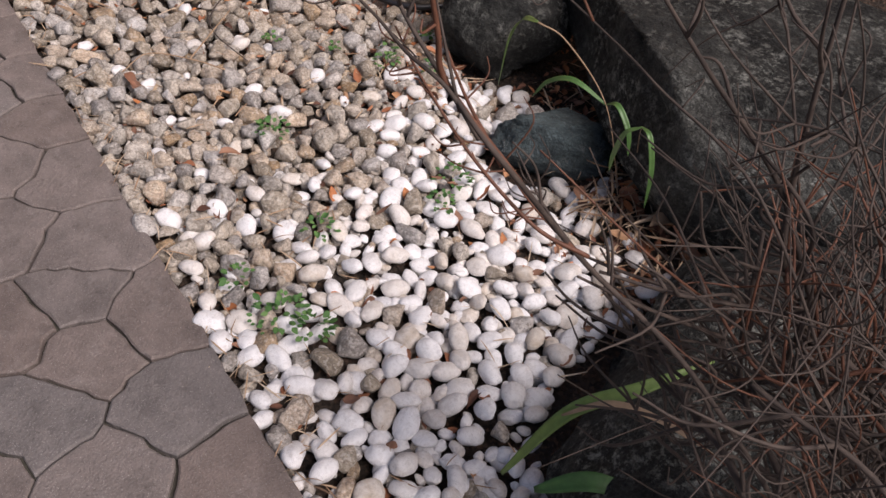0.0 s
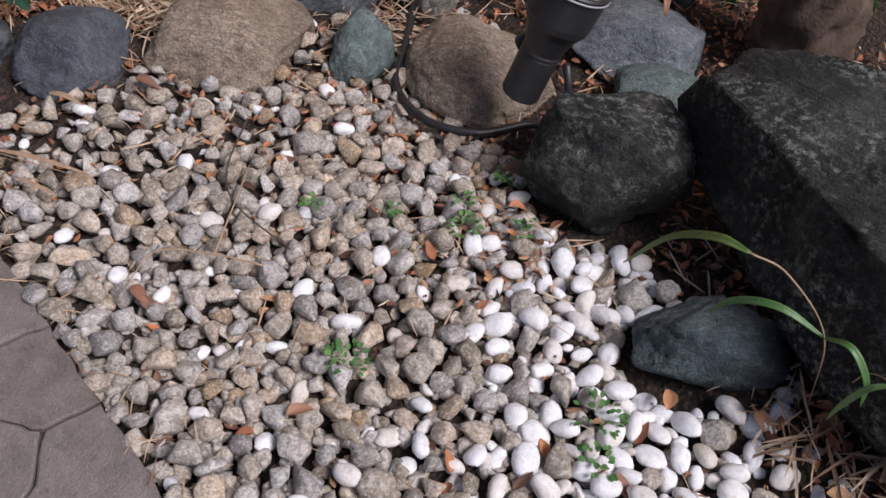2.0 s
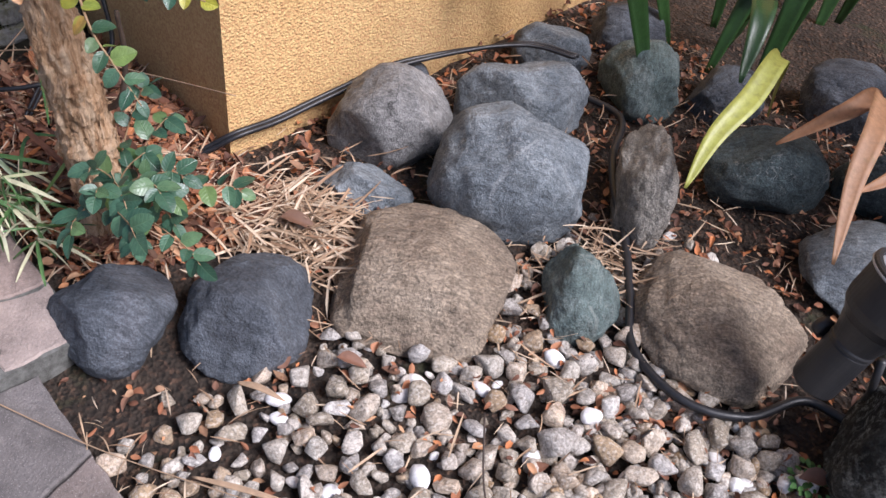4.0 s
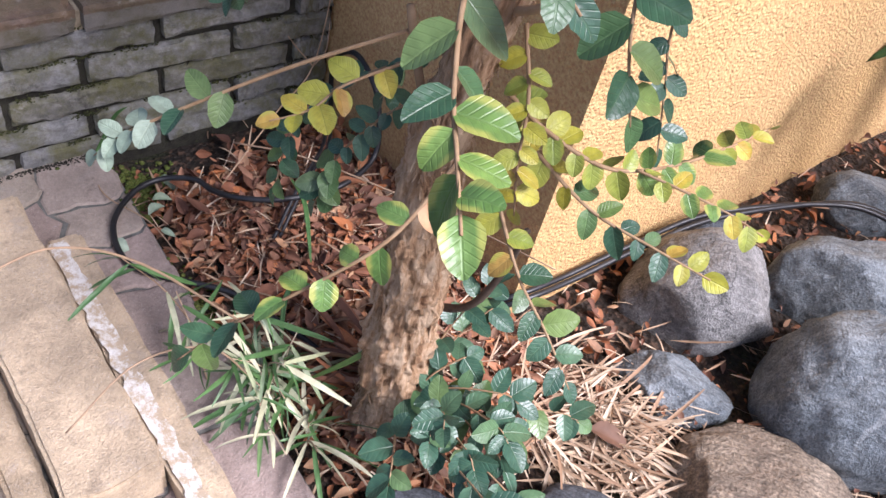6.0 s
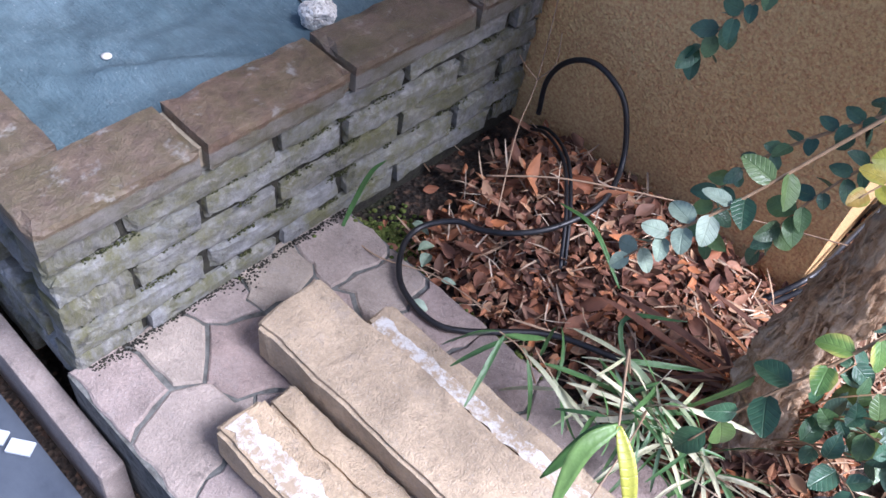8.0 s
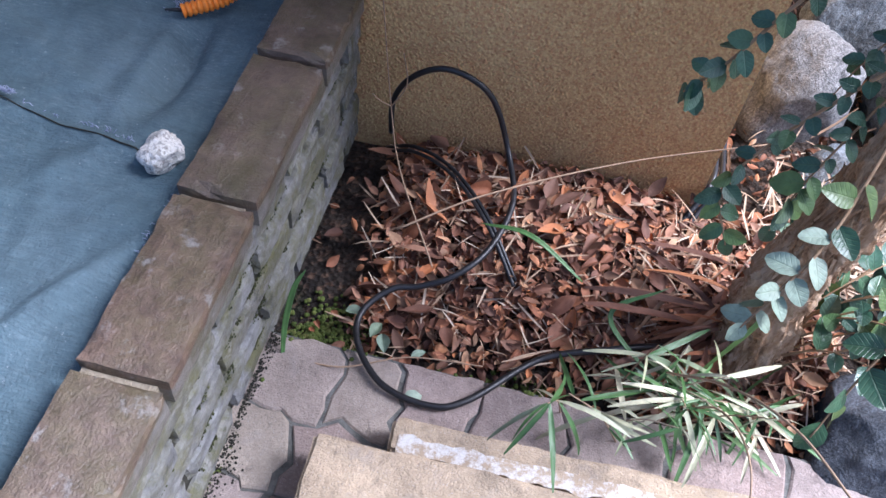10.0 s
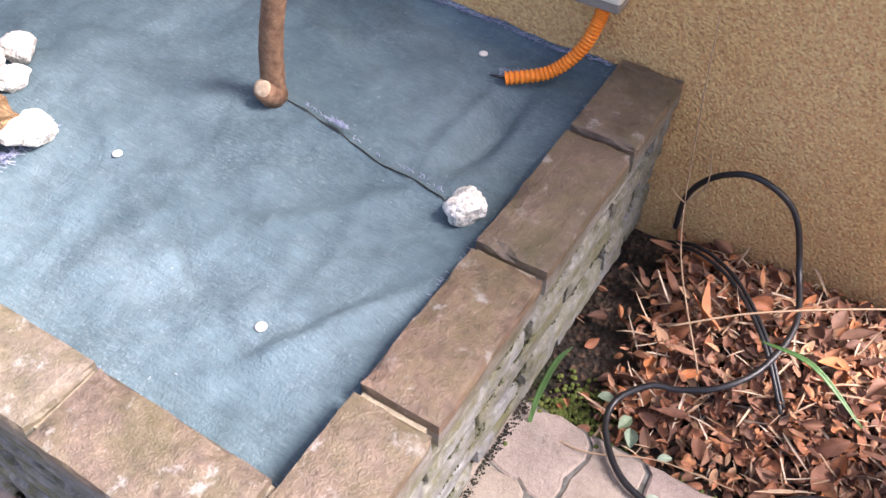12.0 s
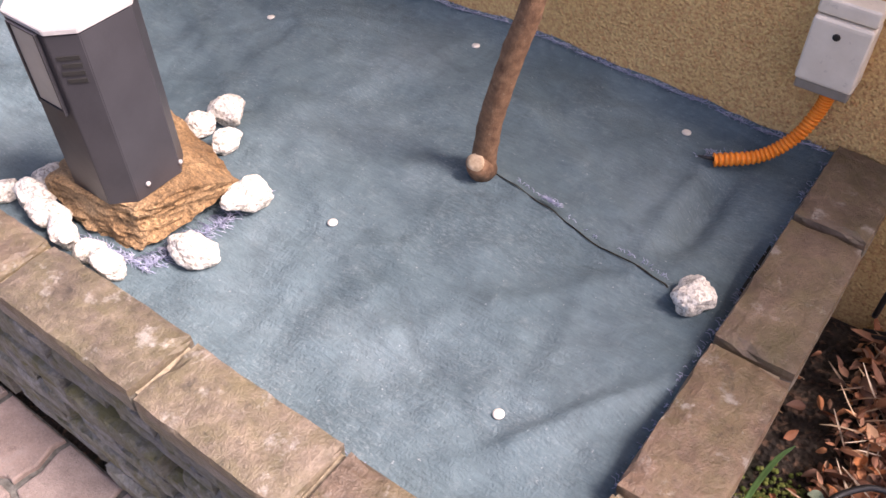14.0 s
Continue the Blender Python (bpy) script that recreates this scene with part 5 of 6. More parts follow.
branch([(-1.90, 0.58, 1.02), (-1.84, 0.49, 1.01), (-1.78, 0.43, 0.985), (-1.74, 0.44, 0.955)], 0.0028, ("green", "teal"), 9, 1.0, 0.2, seed=10)
branch([(-1.89, 0.60, 1.05), (-1.80, 0.55, 0.99), (-1.745, 0.51, 0.92), (-1.72, 0.52, 0.85)], 0.0025, ("teal", "green"), 10, 0.95, 0.2, seed=11)
branch([(-1.91, 0.55, 1.08), (-1.93, 0.40, 1.10), (-1.92, 0.28, 1.08), (-1.91, 0.24, 1.06)], 0.0028, ("green", "yellow", "yellow"), 7, 0.8, 0.4, seed=12)
branch([(-1.90, 0.55, 1.10), (-1.88, 0.42, 1.10), (-1.84, 0.33, 1.07)], 0.0028, ("green", "teal", "peach"), 8, 0.85, 0.3, seed=13)
branch([(-1.94, 0.52, 1.02), (-2.07, 0.46, 0.93), (-2.16, 0.43, 0.82), (-2.21, 0.42, 0.73), (-2.235, 0.44, 0.67)], 0.003, ("teal",), 24, 0.7, 0.35, seed=14)
branch([(-1.98, 0.53, 0.74), (-2.06, 0.50, 0.66), (-2.12, 0.48, 0.58), (-2.145, 0.47, 0.51), (-2.12, 0.44, 0.45)], 0.0025, ("teal", "teal", "green"), 24, 0.66, 0.1, seed=15)
branch([(-1.95, 0.55, 0.70), (-2.0, 0.53, 0.66), (-2.035, 0.50, 0.60), (-2.06, 0.48, 0.53), (-2.07, 0.47, 0.46)], 0.0022, ("teal", "teal", "green"), 22, 0.74, 0.1, seed=16)
branch([(-1.95, 0.56, 0.78), (-2.0, 0.56, 0.74), (-2.04, 0.55, 0.68), (-2.06, 0.54, 0.62)], 0.002, ("teal",), 14, 0.7, 0.1, seed=17)
for k in range(15):
    rb = random.Random(60 + k)
    a = rb.uniform(-0.4, 2.2)
    foot = Vector((-1.93 + rb.uniform(-0.03, 0.03), 0.585 + rb.uniform(-0.03, 0.03), 0.04))
    reach, top = rb.uniform(0.10, 0.27), rb.uniform(0.14, 0.30)
    tip = foot + Vector((math.cos(a - 0.55) * reach, math.sin(a - 0.75) * reach * 0.75, top))
    branch([foot, foot.lerp(tip, 0.45) + Vector((0, 0, 0.05)), tip, tip + (tip - foot) * 0.18 + Vector((0, 0, -0.04))], 0.002, ("green", "teal", "teal"), 9, rb.uniform(0.8, 1.08), 0.25, seed=80 + k)
line2 = [Vector(p) for p in ((-1.945, 0.55, 0.62), (-1.978, 0.53, 0.69), (-1.993, 0.517, 0.75), (-2.0, 0.51, 0.79))]
cb = of_shrub(part("cut_branch", tube(bmesh.new(), line2, (0.0055, 0.0045), 10, 0.1), M_STEM, None, "pruned branch end"))
of_shrub(part("branch", tube(bmesh.new(), smooth_line([(-1.97, 0.60, 0.30), (-1.90, 0.62, 0.36), (-1.87, 0.63, 0.46), (-1.85, 0.62, 0.56)], 6), (0.0065, 0.004), 10, 0.15), M_LOG))
of_shrub(part("branch", tube(bmesh.new(), smooth_line([(-1.92, 0.56, 0.83), (-1.87, 0.53, 0.86), (-1.82, 0.56, 0.90), (-1.793, 0.607, 0.927)], 6), (0.005, 0.0032), 8, 0.15), M_STEM))


# ---- striped bamboo grass ----
def blade_arrays(seed, material=None):
    return mesh_arrays(leaf_mesh(0.13, 0.0095, random.Random(seed).uniform(0.2, 0.9), 0.25, seed, 0.6, 8))


BLADES = [blade_arrays(700 + i) for i in range(8)]
items = []
rnd = random.Random(9)
STALKS = bmesh.new()
for k in range(16):
    foot = Vector((-2.09 + rnd.gauss(0, 0.075), 0.44 + rnd.gauss(0, 0.035), 0.0))
    tip = foot + Vector((rnd.gauss(0.0, 0.09), rnd.gauss(-0.05, 0.06), rnd.uniform(0.08, 0.24)))
    ln = smooth_line([foot, foot.lerp(tip, 0.5) + Vector((0, 0, 0.03)), tip], 6)
    tube(STALKS, ln, (0.0016, 0.001), 5)
    for _ in range(9):
        a = rnd.uniform(0, 6.28)
        p = ln[rnd.randrange(len(ln) // 3, len(ln))]
        items.append((rnd.choice(BLADES), facing(p, (math.cos(a), math.sin(a), rnd.uniform(-0.7, 0.5)), (rnd.gauss(0, 0.5), rnd.gauss(0, 0.5), 1), rnd.uniform(0.45, 1.0))))
grass = joined("bamboo_grass", items, M_GRASS)
tagged(grass, "tuft of striped dwarf bamboo grass at the paving edge", "grass", kind="stuff")
part("stalks", STALKS, M_STRAW, grass)


def single_blade(pts, width, material, label, fold=0.3, name="grass_blade", category="grass"):
    """One long blade along a curve."""
    ln = smooth_line(pts, 8)
    bm = bmesh.new()
    rows = []
    for i, p in enumerate(ln):
        t = i / (len(ln) - 1)
        d = (ln[min(i + 1, len(ln) - 1)] - ln[max(i - 1, 0)]).normalized()
        side = d.cross(Vector((0.3, -0.4, 0.85))).normalized()
        nrm = side.cross(d).normalized()
        w = width * 0.5 * math.sin(math.pi * min(0.985, 0.06 + 0.93 * t)) ** 0.7
        rows.append([bm.verts.new(p + side * w * s + nrm * abs(s) * w * fold) for s in (-1, -0.5, 0, 0.5, 1)])
    for a, b in zip(rows, rows[1:]):
        for k in range(4):
            bm.faces.new((a[k], b[k], b[k + 1], a[k + 1]))
    ob = part(name, bm, material)
    ob.modifiers.new("thickness", "SOLIDIFY").thickness = 0.0006
    return tagged(ob, label, category)


def stalk(pts, r, label, material=None, name="straw", category="straw"):
    return tagged(part(name, tube(bmesh.new(), smooth_line(pts, 8), (r, r * 0.6), 6), material or M_STRAW), label, category)


GB = "green grass blade bending over the rocks"
single_blade([(-0.09, 1.045, 0.40), (-0.15, 1.06, 0.37), (-0.24, 1.11, 0.26), (-0.34, 1.18, 0.065)], 0.017, M_BLADE, GB)
single_blade([(0.03, 1.15, 0.25), (-0.04, 1.12, 0.275), (-0.10, 1.11, 0.24), (-0.13, 1.10, 0.19)], 0.013, M_BLADE, GB)
single_blade([(0.03, 1.15, 0.25), (0.07, 1.14, 0.275), (0.11, 1.14, 0.24), (0.125, 1.14, 0.19)], 0.012, M_BLADE, GB)
single_blade([(0.145, 1.134, 0.276), (0.12, 1.12, 0.25), (0.105, 1.12, 0.19), (0.10, 1.125, 0.14)], 0.011, M_BLADE, GB)
single_blade([(0.145, 1.134, 0.276), (0.175, 1.125, 0.275), (0.20, 1.125, 0.21), (0.205, 1.13, 0.12)], 0.011, M_BLADE, GB)
stalk([(-0.09, 1.045, 0.40), (-0.04, 1.08, 0.375), (0.03, 1.15, 0.25), (0.055, 1.22, 0.03)], 0.0017, "thin dry grass stalk beside the boulder")
stalk([(0.075, 1.25, 0.03), (0.10, 1.19, 0.20), (0.145, 1.134, 0.276)], 0.0014, "thin dry grass stalk beside the boulder")
single_blade([(0.42, 1.42, 0.05), (0.40, 1.36, 0.26), (0.36, 1.30, 0.30), (0.33, 1.28, 0.27)], 0.010, M_BLADE, GB)
single_blade([(-2.70, 0.36, 0.01), (-2.705, 0.40, 0.07), (-2.695, 0.43, 0.14), (-2.68, 0.45, 0.17)], 0.010, M_BLADE, "single green grass blade against the brick wall")
stalk([(-2.69, 0.375, 0.02), (-2.60, 0.37, 0.04), (-2.5, 0.41, 0.05), (-2.38, 0.42, 0.06)], 0.0016, "pale grass stalk across the hose")
single_blade([(-2.03, 0.075, 0.565), (-2.00, 0.06, 0.54), (-1.97, 0.045, 0.49)], 0.016, M_YELLOW, "yellow-edged bamboo leaf over the planks", name="bamboo_leaf", category="leaf")
single_blade([(-2.03, 0.075, 0.565), (-2.04, 0.04, 0.55), (-2.03, 0.0, 0.50)], 0.018, M_BLADE, "green bamboo leaf over the planks", name="bamboo_leaf", category="leaf")
single_blade([(-2.03, 0.075, 0.565), (-2.045, 0.06, 0.54), (-2.06, 0.03, 0.48)], 0.015, M_BLADE, "green bamboo leaf over the planks", name="bamboo_leaf", category="leaf")
stalk([(-2.12, 0.40, 0.2), (-2.10, 0.26, 0.42), (-2.07, 0.16, 0.53), (-2.03, 0.075, 0.565)], 0.002, "pale bamboo stalk arching over the planks")
stalk([(-2.08, 0.42, 0.05), (-2.06, 0.33, 0.25), (-2.04, 0.22, 0.32), (-2.03, 0.12, 0.25)], 0.0018, "pale grass stalk over the paving")
stalk([(-2.577, 0.614, 0.11), (-2.44, 0.70, 0.15), (-2.21, 0.84, 0.16), (-1.97, 0.9, 0.22)], 0.002, "long pale straw across the fallen leaves")
stalk([(-2.50, 0.56, 0.10), (-2.60, 0.72, 0.14), (-2.645, 0.82, 0.19), (-2.675, 0.87, 0.37), (-2.69, 0.885, 0.52)], 0.0016, "thin dry stem standing in the wall corner")
stalk([(-2.645, 0.82, 0.19), (-2.66, 0.79, 0.23), (-2.665, 0.77, 0.26)], 0.0014, "thin dry stem in the wall corner")
stalk([(-2.645, 0.82, 0.19), (-2.62, 0.83, 0.24), (-2.63, 0.84, 0.30)], 0.0014, "thin dry stem in the wall corner")
single_blade([(-2.25, 0.60, 0.10), (-2.35, 0.64, 0.14), (-2.44, 0.66, 0.12)], 0.009, M_BLADE, "green grass blade on the fallen leaves")
single_blade([(-2.05, 0.48, 0.08), (-1.98, 0.54, 0.22), (-1.99, 0.60, 0.31)], 0.010, M_BLADE, "dark green blade beside the trunk")
single_blade([(-2.1, 0.46, 0.06), (-2.2, 0.53, 0.12), (-2.12, 0.58, 0.16)], 0.009, M_BLADE, "green grass blade beside the trunk")
stalk([(-0.76, 0.66, 0.028), (-0.83, 0.60, 0.036), (-0.9, 0.52, 0.036), (-0.86, 0.44, 0.03)], 0.002, "pale bent straw lying on the gravel")
stalk([(-0.83, 0.60, 0.036), (-1.0, 0.78, 0.038)], 0.0022, "pale straw lying on the gravel")
stalk([(-1.14, 0.86, 0.03), (-1.02, 0.74, 0.036), (-0.92, 0.70, 0.036), (-0.76, 0.72, 0.034)], 0.0022, "dark thin twig lying on the gravel", M_TWIG, "twig", "twig")
single_blade([(-1.36, 0.40, 0.02), (-1.28, 0.45, 0.03), (-1.17, 0.52, 0.025)], 0.010, M_STRAW, "dry bamboo sheath on the gravel", name="dry_leaf", category="leaf")
single_blade([(-1.25, 0.40, 0.025), (-1.20, 0.42, 0.03), (-1.16, 0.44, 0.025)], 0.009, M_STRAW, "dry bamboo sheath on the gravel", name="dry_leaf", category="leaf")
single_blade([(-1.47, 0.56, 0.025), (-1.43, 0.58, 0.035), (-1.38, 0.60, 0.03)], 0.012, M_STRAW, "dry bamboo sheath beside the dark rock", name="dry_leaf", category="leaf")
stalk([(-1.75, 0.2, 0.01), (-1.5, 0.31, 0.02), (-1.3, 0.42, 0.03), (-1.17, 0.5, 0.03)], 0.0013, "thin dry stalk crossing the path edge")
single_blade([(0.53, 0.54, 0.12), (0.562, 0.61, 0.259), (0.602, 0.69, 0.304), (0.635, 0.787, 0.337)], 0.021, M_BLADE, "broad green grass leaf beside the black boulder")
single_blade([(0.56, 0.60, 0.26), (0.599, 0.641, 0.304), (0.653, 0.683, 0.301), (0.73, 0.709, 0.298)], 0.010, M_STRAW, "dry grass leaf under the bare shrub", name="dry_leaf", category="leaf")
single_blade([(0.58, 0.56, 0.13), (0.63, 0.62, 0.17), (0.70, 0.68, 0.15)], 0.028, M_BLADE, "broad green grass leaf under the bare shrub")


# ---- broad-leaved plants and tree trunk at the back ----
def broad_leaf(pts, width, material, label):
    return single_blade(pts, width, material, label, 0.25, "broad_leaf", "leaf")


broad_leaf([(-1.30, 2.05, 0.1), (-1.26, 1.86, 0.36), (-1.225, 1.69, 0.335), (-1.222, 1.58, 0.285), (-1.20, 1.478, 0.21)], 0.051, M_ASP_Y, "yellowing broad leaf hanging over the rocks")
broad_leaf([(-1.05, 2.0, 0.1), (-1.02, 1.82, 0.40), (-0.964, 1.645, 0.44), (-0.925, 1.528, 0.385), (-0.863, 1.41, 0.30)], 0.0467, M_ASP_B, "withered brown broad leaf hanging over rocks")
broad_leaf([(-0.86, 2.2, 0.1), (-0.88, 2.05, 0.33), (-0.90, 1.925, 0.335), (-0.91, 1.776, 0.30), (-0.943, 1.69, 0.27)], 0.0425, M_ASP_B, "half-withered broad leaf pointing down")
broad_leaf([(-0.85, 2.1, 0.1), (-0.85, 1.98, 0.36), (-0.82, 1.86, 0.385), (-0.762, 1.734, 0.335), (-0.69, 1.656, 0.24)], 0.051, M_ASP_B, "withered brown broad leaf by the trunk")
broad_leaf([(-0.84, 2.15, 0.1), (-0.82, 2.0, 0.40), (-0.785, 1.89, 0.415), (-0.705, 1.758, 0.345), (-0.67, 1.72, 0.28)], 0.0425, M_ASP_B, "withered brown broad leaf by the trunk")
broad_leaf([(-1.03, 2.1, 0.1), (-1.05, 1.95, 0.33), (-1.075, 1.835, 0.33), (-1.14, 1.708, 0.26)], 0.045, M_ASP_B, "withered brown broad leaf in the shade")
for i in range(26):
    rb = random.Random(500 + i)
    x, y = rb.uniform(-1.75, -0.2), rb.uniform(2.15, 2.9)
    a, ln2, hh = rb.uniform(0, 6.28), rb.uniform(0.15, 0.4), rb.uniform(0.3, 0.6)
    p0 = Vector((x, y, 0.0))
    p2 = p0 + Vector((math.cos(a) * ln2, math.sin(a) * ln2 - 0.08, hh))
    broad_leaf([p0, p0.lerp(p2, 0.4) + Vector((0, 0, 0.12)), p2, p2 + Vector((math.cos(a) * 0.12, math.sin(a) * 0.12 - 0.05, -0.12))], rb.uniform(0.05, 0.08), M_ASP_G, "dark green broad leaf at the back of the bed")
broad_leaf([(-1.60, 1.95, 0.05), (-1.72, 1.80, 0.50), (-1.835, 1.70, 0.55), (-1.895, 1.645, 0.465), (-1.853, 1.615, 0.375)], 0.09, M_ASP_G, "large dark green leaf before the bright wall")
log = thing("tree", -0.55, 2.08, 0.0, "thick old tree trunk with dark furrowed bark", "tree")
ln = smooth_line([(0.02, 0.0, -0.08), (0.0, 0.0, 0.1), (-0.04, 0.0, 0.5), (-0.1, 0.02, 1.2), (-0.15, 0.0, 2.4)], 14)
part("trunk", tube(bmesh.new(), ln, [0.17 - 0.05 * min(1, i / 12) for i in range(len(ln))], 36, 0.25, 5.0), M_LOG, log)

# ---- unseen crown of the flaking shrub, added to shade the brick corner ----
rc = random.Random(321)
A_CROWN = [mesh_arrays(m) for m in SETS["green"] + SETS["teal"]]
crown = []
for k in range(30):
    c = Vector((-1.50 + rc.gauss(0, 0.17), 0.74 + rc.gauss(0, 0.13), 1.72 + rc.gauss(0, 0.10)))
    for _ in range(85):
        p = c + Vector((rc.gauss(0, 0.09), rc.gauss(0, 0.08), rc.gauss(0, 0.06)))
        if p.z < 1.5 or p.y < 0.32 or (p.y > 0.88 and p.x < -2.0):
            continue
        crown.append((rc.choice(A_CROWN), facing(p, (rc.gauss(0, 1), rc.gauss(0, 1), rc.gauss(-0.2, 0.5)), (rc.gauss(0, 0.5), rc.gauss(0, 0.5), 1), rc.uniform(0.8, 1.3))))
o = of_shrub(joined("crown", crown, M_GREEN))
tagged(o, "dense unseen leafy top added to shade the corner", kind="stuff")

# ---- bare shrub by the path ----
bare = thing("bare_shrub", 0.92, 0.70, 0.0, "leafless twiggy shrub with grey and reddish stems", "shrub")
binv = Matrix.Translation((-0.92, -0.70, 0.0))


def bare_stem(pts, r, material, seed, twigs=5, reach=0.22, spread=0.7):
    ln = smooth_line(pts, 8)
    r *= 0.62
    s = part("stem", tube(bmesh.new(), ln, (r, r * 0.35), 8, 0.1, seed), material, bare)
    s.matrix_parent_inverse = binv
    rb = random.Random(seed)
    for k in range(twigs):
        i = rb.randrange(len(ln) // 4, len(ln) - 1)
        d = (ln[i + 1] - ln[i]).normalized()
        side = d.cross(Vector((rb.gauss(0, 1), rb.gauss(0, 1), rb.gauss(0, 1)))).normalized()
        tip = ln[i] + (d * rb.uniform(0.3, 1.0) + side * rb.uniform(0.3, spread) + Vector((0, 0, 0.15))) * rb.uniform(0.4, 1.0) * reach
        mid = ln[i].lerp(tip, 0.5) + side * 0.01 + Vector((rb.gauss(0, 1), rb.gauss(0, 1), rb.gauss(0, 1))) * 0.07 * reach
        t = part("twig", tube(bmesh.new(), smooth_line([ln[i], mid, tip], 5), (r * 0.45, r * 0.2), 6), material, bare)
        t.matrix_parent_inverse = binv


bare_stem([(1.05, 0.66, 0.10), (0.90, 0.60, 0.42), (0.76, 0.52, 0.62), (0.667, 0.44, 0.732), (0.668, 0.351, 0.857), (0.65, 0.33, 0.89), (0.614, 0.325, 0.91),
           (0.569, 0.318, 0.942), (0.553, 0.32, 0.958), (0.533, 0.311, 0.971)], 0.005, M_TWIG, 11, 7, 0.07)
bare_stem([(0.668, 0.351, 0.857), (0.614, 0.325, 0.91), (0.612, 0.316, 0.95), (0.607, 0.308, 1.0), (0.598, 0.299, 1.08), (0.59, 0.295, 1.13)], 0.0042, M_RED, 12, 2, 0.04)
bare_stem([(0.66, 0.34, 0.87), (0.61, 0.345, 0.89), (0.575, 0.35, 0.91)], 0.003, M_RED, 13, 4, 0.05)
bare_stem([(0.667, 0.44, 0.732), (0.62, 0.43, 0.76), (0.585, 0.42, 0.80)], 0.003, M_TWIG, 16, 6, 0.06)
bare_stem([(0.667, 0.42, 0.76), (0.63, 0.40, 0.79), (0.60, 0.375, 0.84)], 0.003, M_RED, 17, 6, 0.06)
bare_stem([(1.0, 0.72, 0.05), (0.88, 0.64, 0.50), (0.74, 0.56, 0.78), (0.60, 0.55, 0.83), (0.495, 0.572, 0.829),
           (0.44, 0.545, 0.86), (0.388, 0.514, 0.89)], 0.0030, M_TWIG, 14, 3, 0.06)
bare_stem([(0.495, 0.572, 0.829), (0.468, 0.56, 0.87), (0.444, 0.55, 0.907)], 0.0024, M_RED, 15, 1, 0.03)
bare_stem([(0.64, 0.335, 0.88), (0.618, 0.322, 0.911), (0.586, 0.311, 0.923), (0.559, 0.304, 0.937), (0.52, 0.29, 0.955), (0.483, 0.276, 0.969)], 0.003, M_TWIG, 18, 6, 0.05)
bare_stem([(0.70, 0.40, 0.79), (0.67, 0.37, 0.81), (0.62, 0.345, 0.85), (0.58, 0.325, 0.90), (0.565, 0.315, 0.93)], 0.003, M_RED, 19, 8, 0.05)
# stout dark stems at the back
bare_stem([(0.98, 0.76, 0.10), (0.868, 0.734, 0.387), (0.799, 0.721, 0.506), (0.725, 0.686, 0.615), (0.699, 0.667, 0.695), (0.677, 0.662, 0.823), (0.667, 0.657, 0.93)], 0.009, M_TWIG, 21, 9, 0.12, 1.2)
bare_stem([(0.95, 0.80, 0.20), (0.806, 0.778, 0.534), (0.755, 0.702, 0.60), (0.681, 0.66, 0.733), (0.62, 0.582, 0.848), (0.59, 0.54, 0.91)], 0.0075, M_TWIG, 22, 12, 0.14, 1.2)
bare_stem([(0.95, 0.74, 0.30), (0.858, 0.714, 0.525), (0.804, 0.686, 0.593), (0.748, 0.633, 0.635), (0.698, 0.535, 0.672), (0.656, 0.473, 0.696)], 0.007, M_TWIG, 23, 12, 0.12, 1.2)
# the tangle of fine twigs round the foot
thick = random.Random(77)
for i in range(30):
    foot = Vector((1.05 + thick.uniform(-.10, .08), 0.66 + thick.uniform(-.14, .16), thick.uniform(0.04, 0.55)))
    tip = Vector((thick.uniform(.62, .84), thick.uniform(.49, .72), thick.uniform(.52, .84)))
    if tip.x < .68:
        tip.y = min(tip.y, .60)
    run = tip - foot
    kink = [foot.lerp(tip, f) + Vector((thick.gauss(0, .03), thick.gauss(0, .03), thick.gauss(.03, .04))) for f in (.3, .55, .8)]
    bare_stem([tuple(foot)] + [tuple(q) for q in kink] + [tuple(tip)], thick.choice((.0035, .0045, .006, .009)),
              M_RED if thick.random() < .08 else M_TWIG, 100 + i, thick.randint(9, 15), .17, 1.3)


# finer stems leaning out over the big boulder
for i in range(16):
    foot = Vector((1.0 + thick.uniform(-.08, .08), 0.72 + thick.uniform(-.10, .12), thick.uniform(0.15, 0.55)))
    tip = Vector((thick.uniform(.50, .72), thick.uniform(.58, .95), thick.uniform(.40, .80)))
    kink = [foot.lerp(tip, f) + Vector((thick.gauss(0, .03), thick.gauss(0, .03), thick.gauss(.03, .04))) for f in (.3, .55, .8)]
    bare_stem([tuple(foot)] + [tuple(q) for q in kink] + [tuple(tip)], thick.choice((.004, .005, .007)), M_RED if thick.random() < .3 else M_TWIG, 200 + i, thick.randint(6, 10), .15, 1.2)

# ---- moss and dry strap leaves in the corner ----
M_MOSS = leaf_material("green_moss", ((0.0, (0.05, 0.075, 0.012)), (0.6, (0.09, 0.12, 0.02)), (1.0, (0.13, 0.14, 0.035))), True, 0.95)
M_DARK_MOSS = leaf_material("dark_olive_moss", ((0.0, (0.022, 0.026, 0.008)), (0.6, (0.045, 0.05, 0.013)), (1.0, (0.075, 0.08, 0.025))), True, 0.95)
bm = bmesh.new()
bmesh.ops.create_icosphere(bm, subdivisions=1, radius=0.006)
tuft = bpy.data.meshes.new("moss")
bm.to_mesh(tuft)
bm.free()
A_MOSS = mesh_arrays(tuft)
rm = random.Random(91)
moss = []
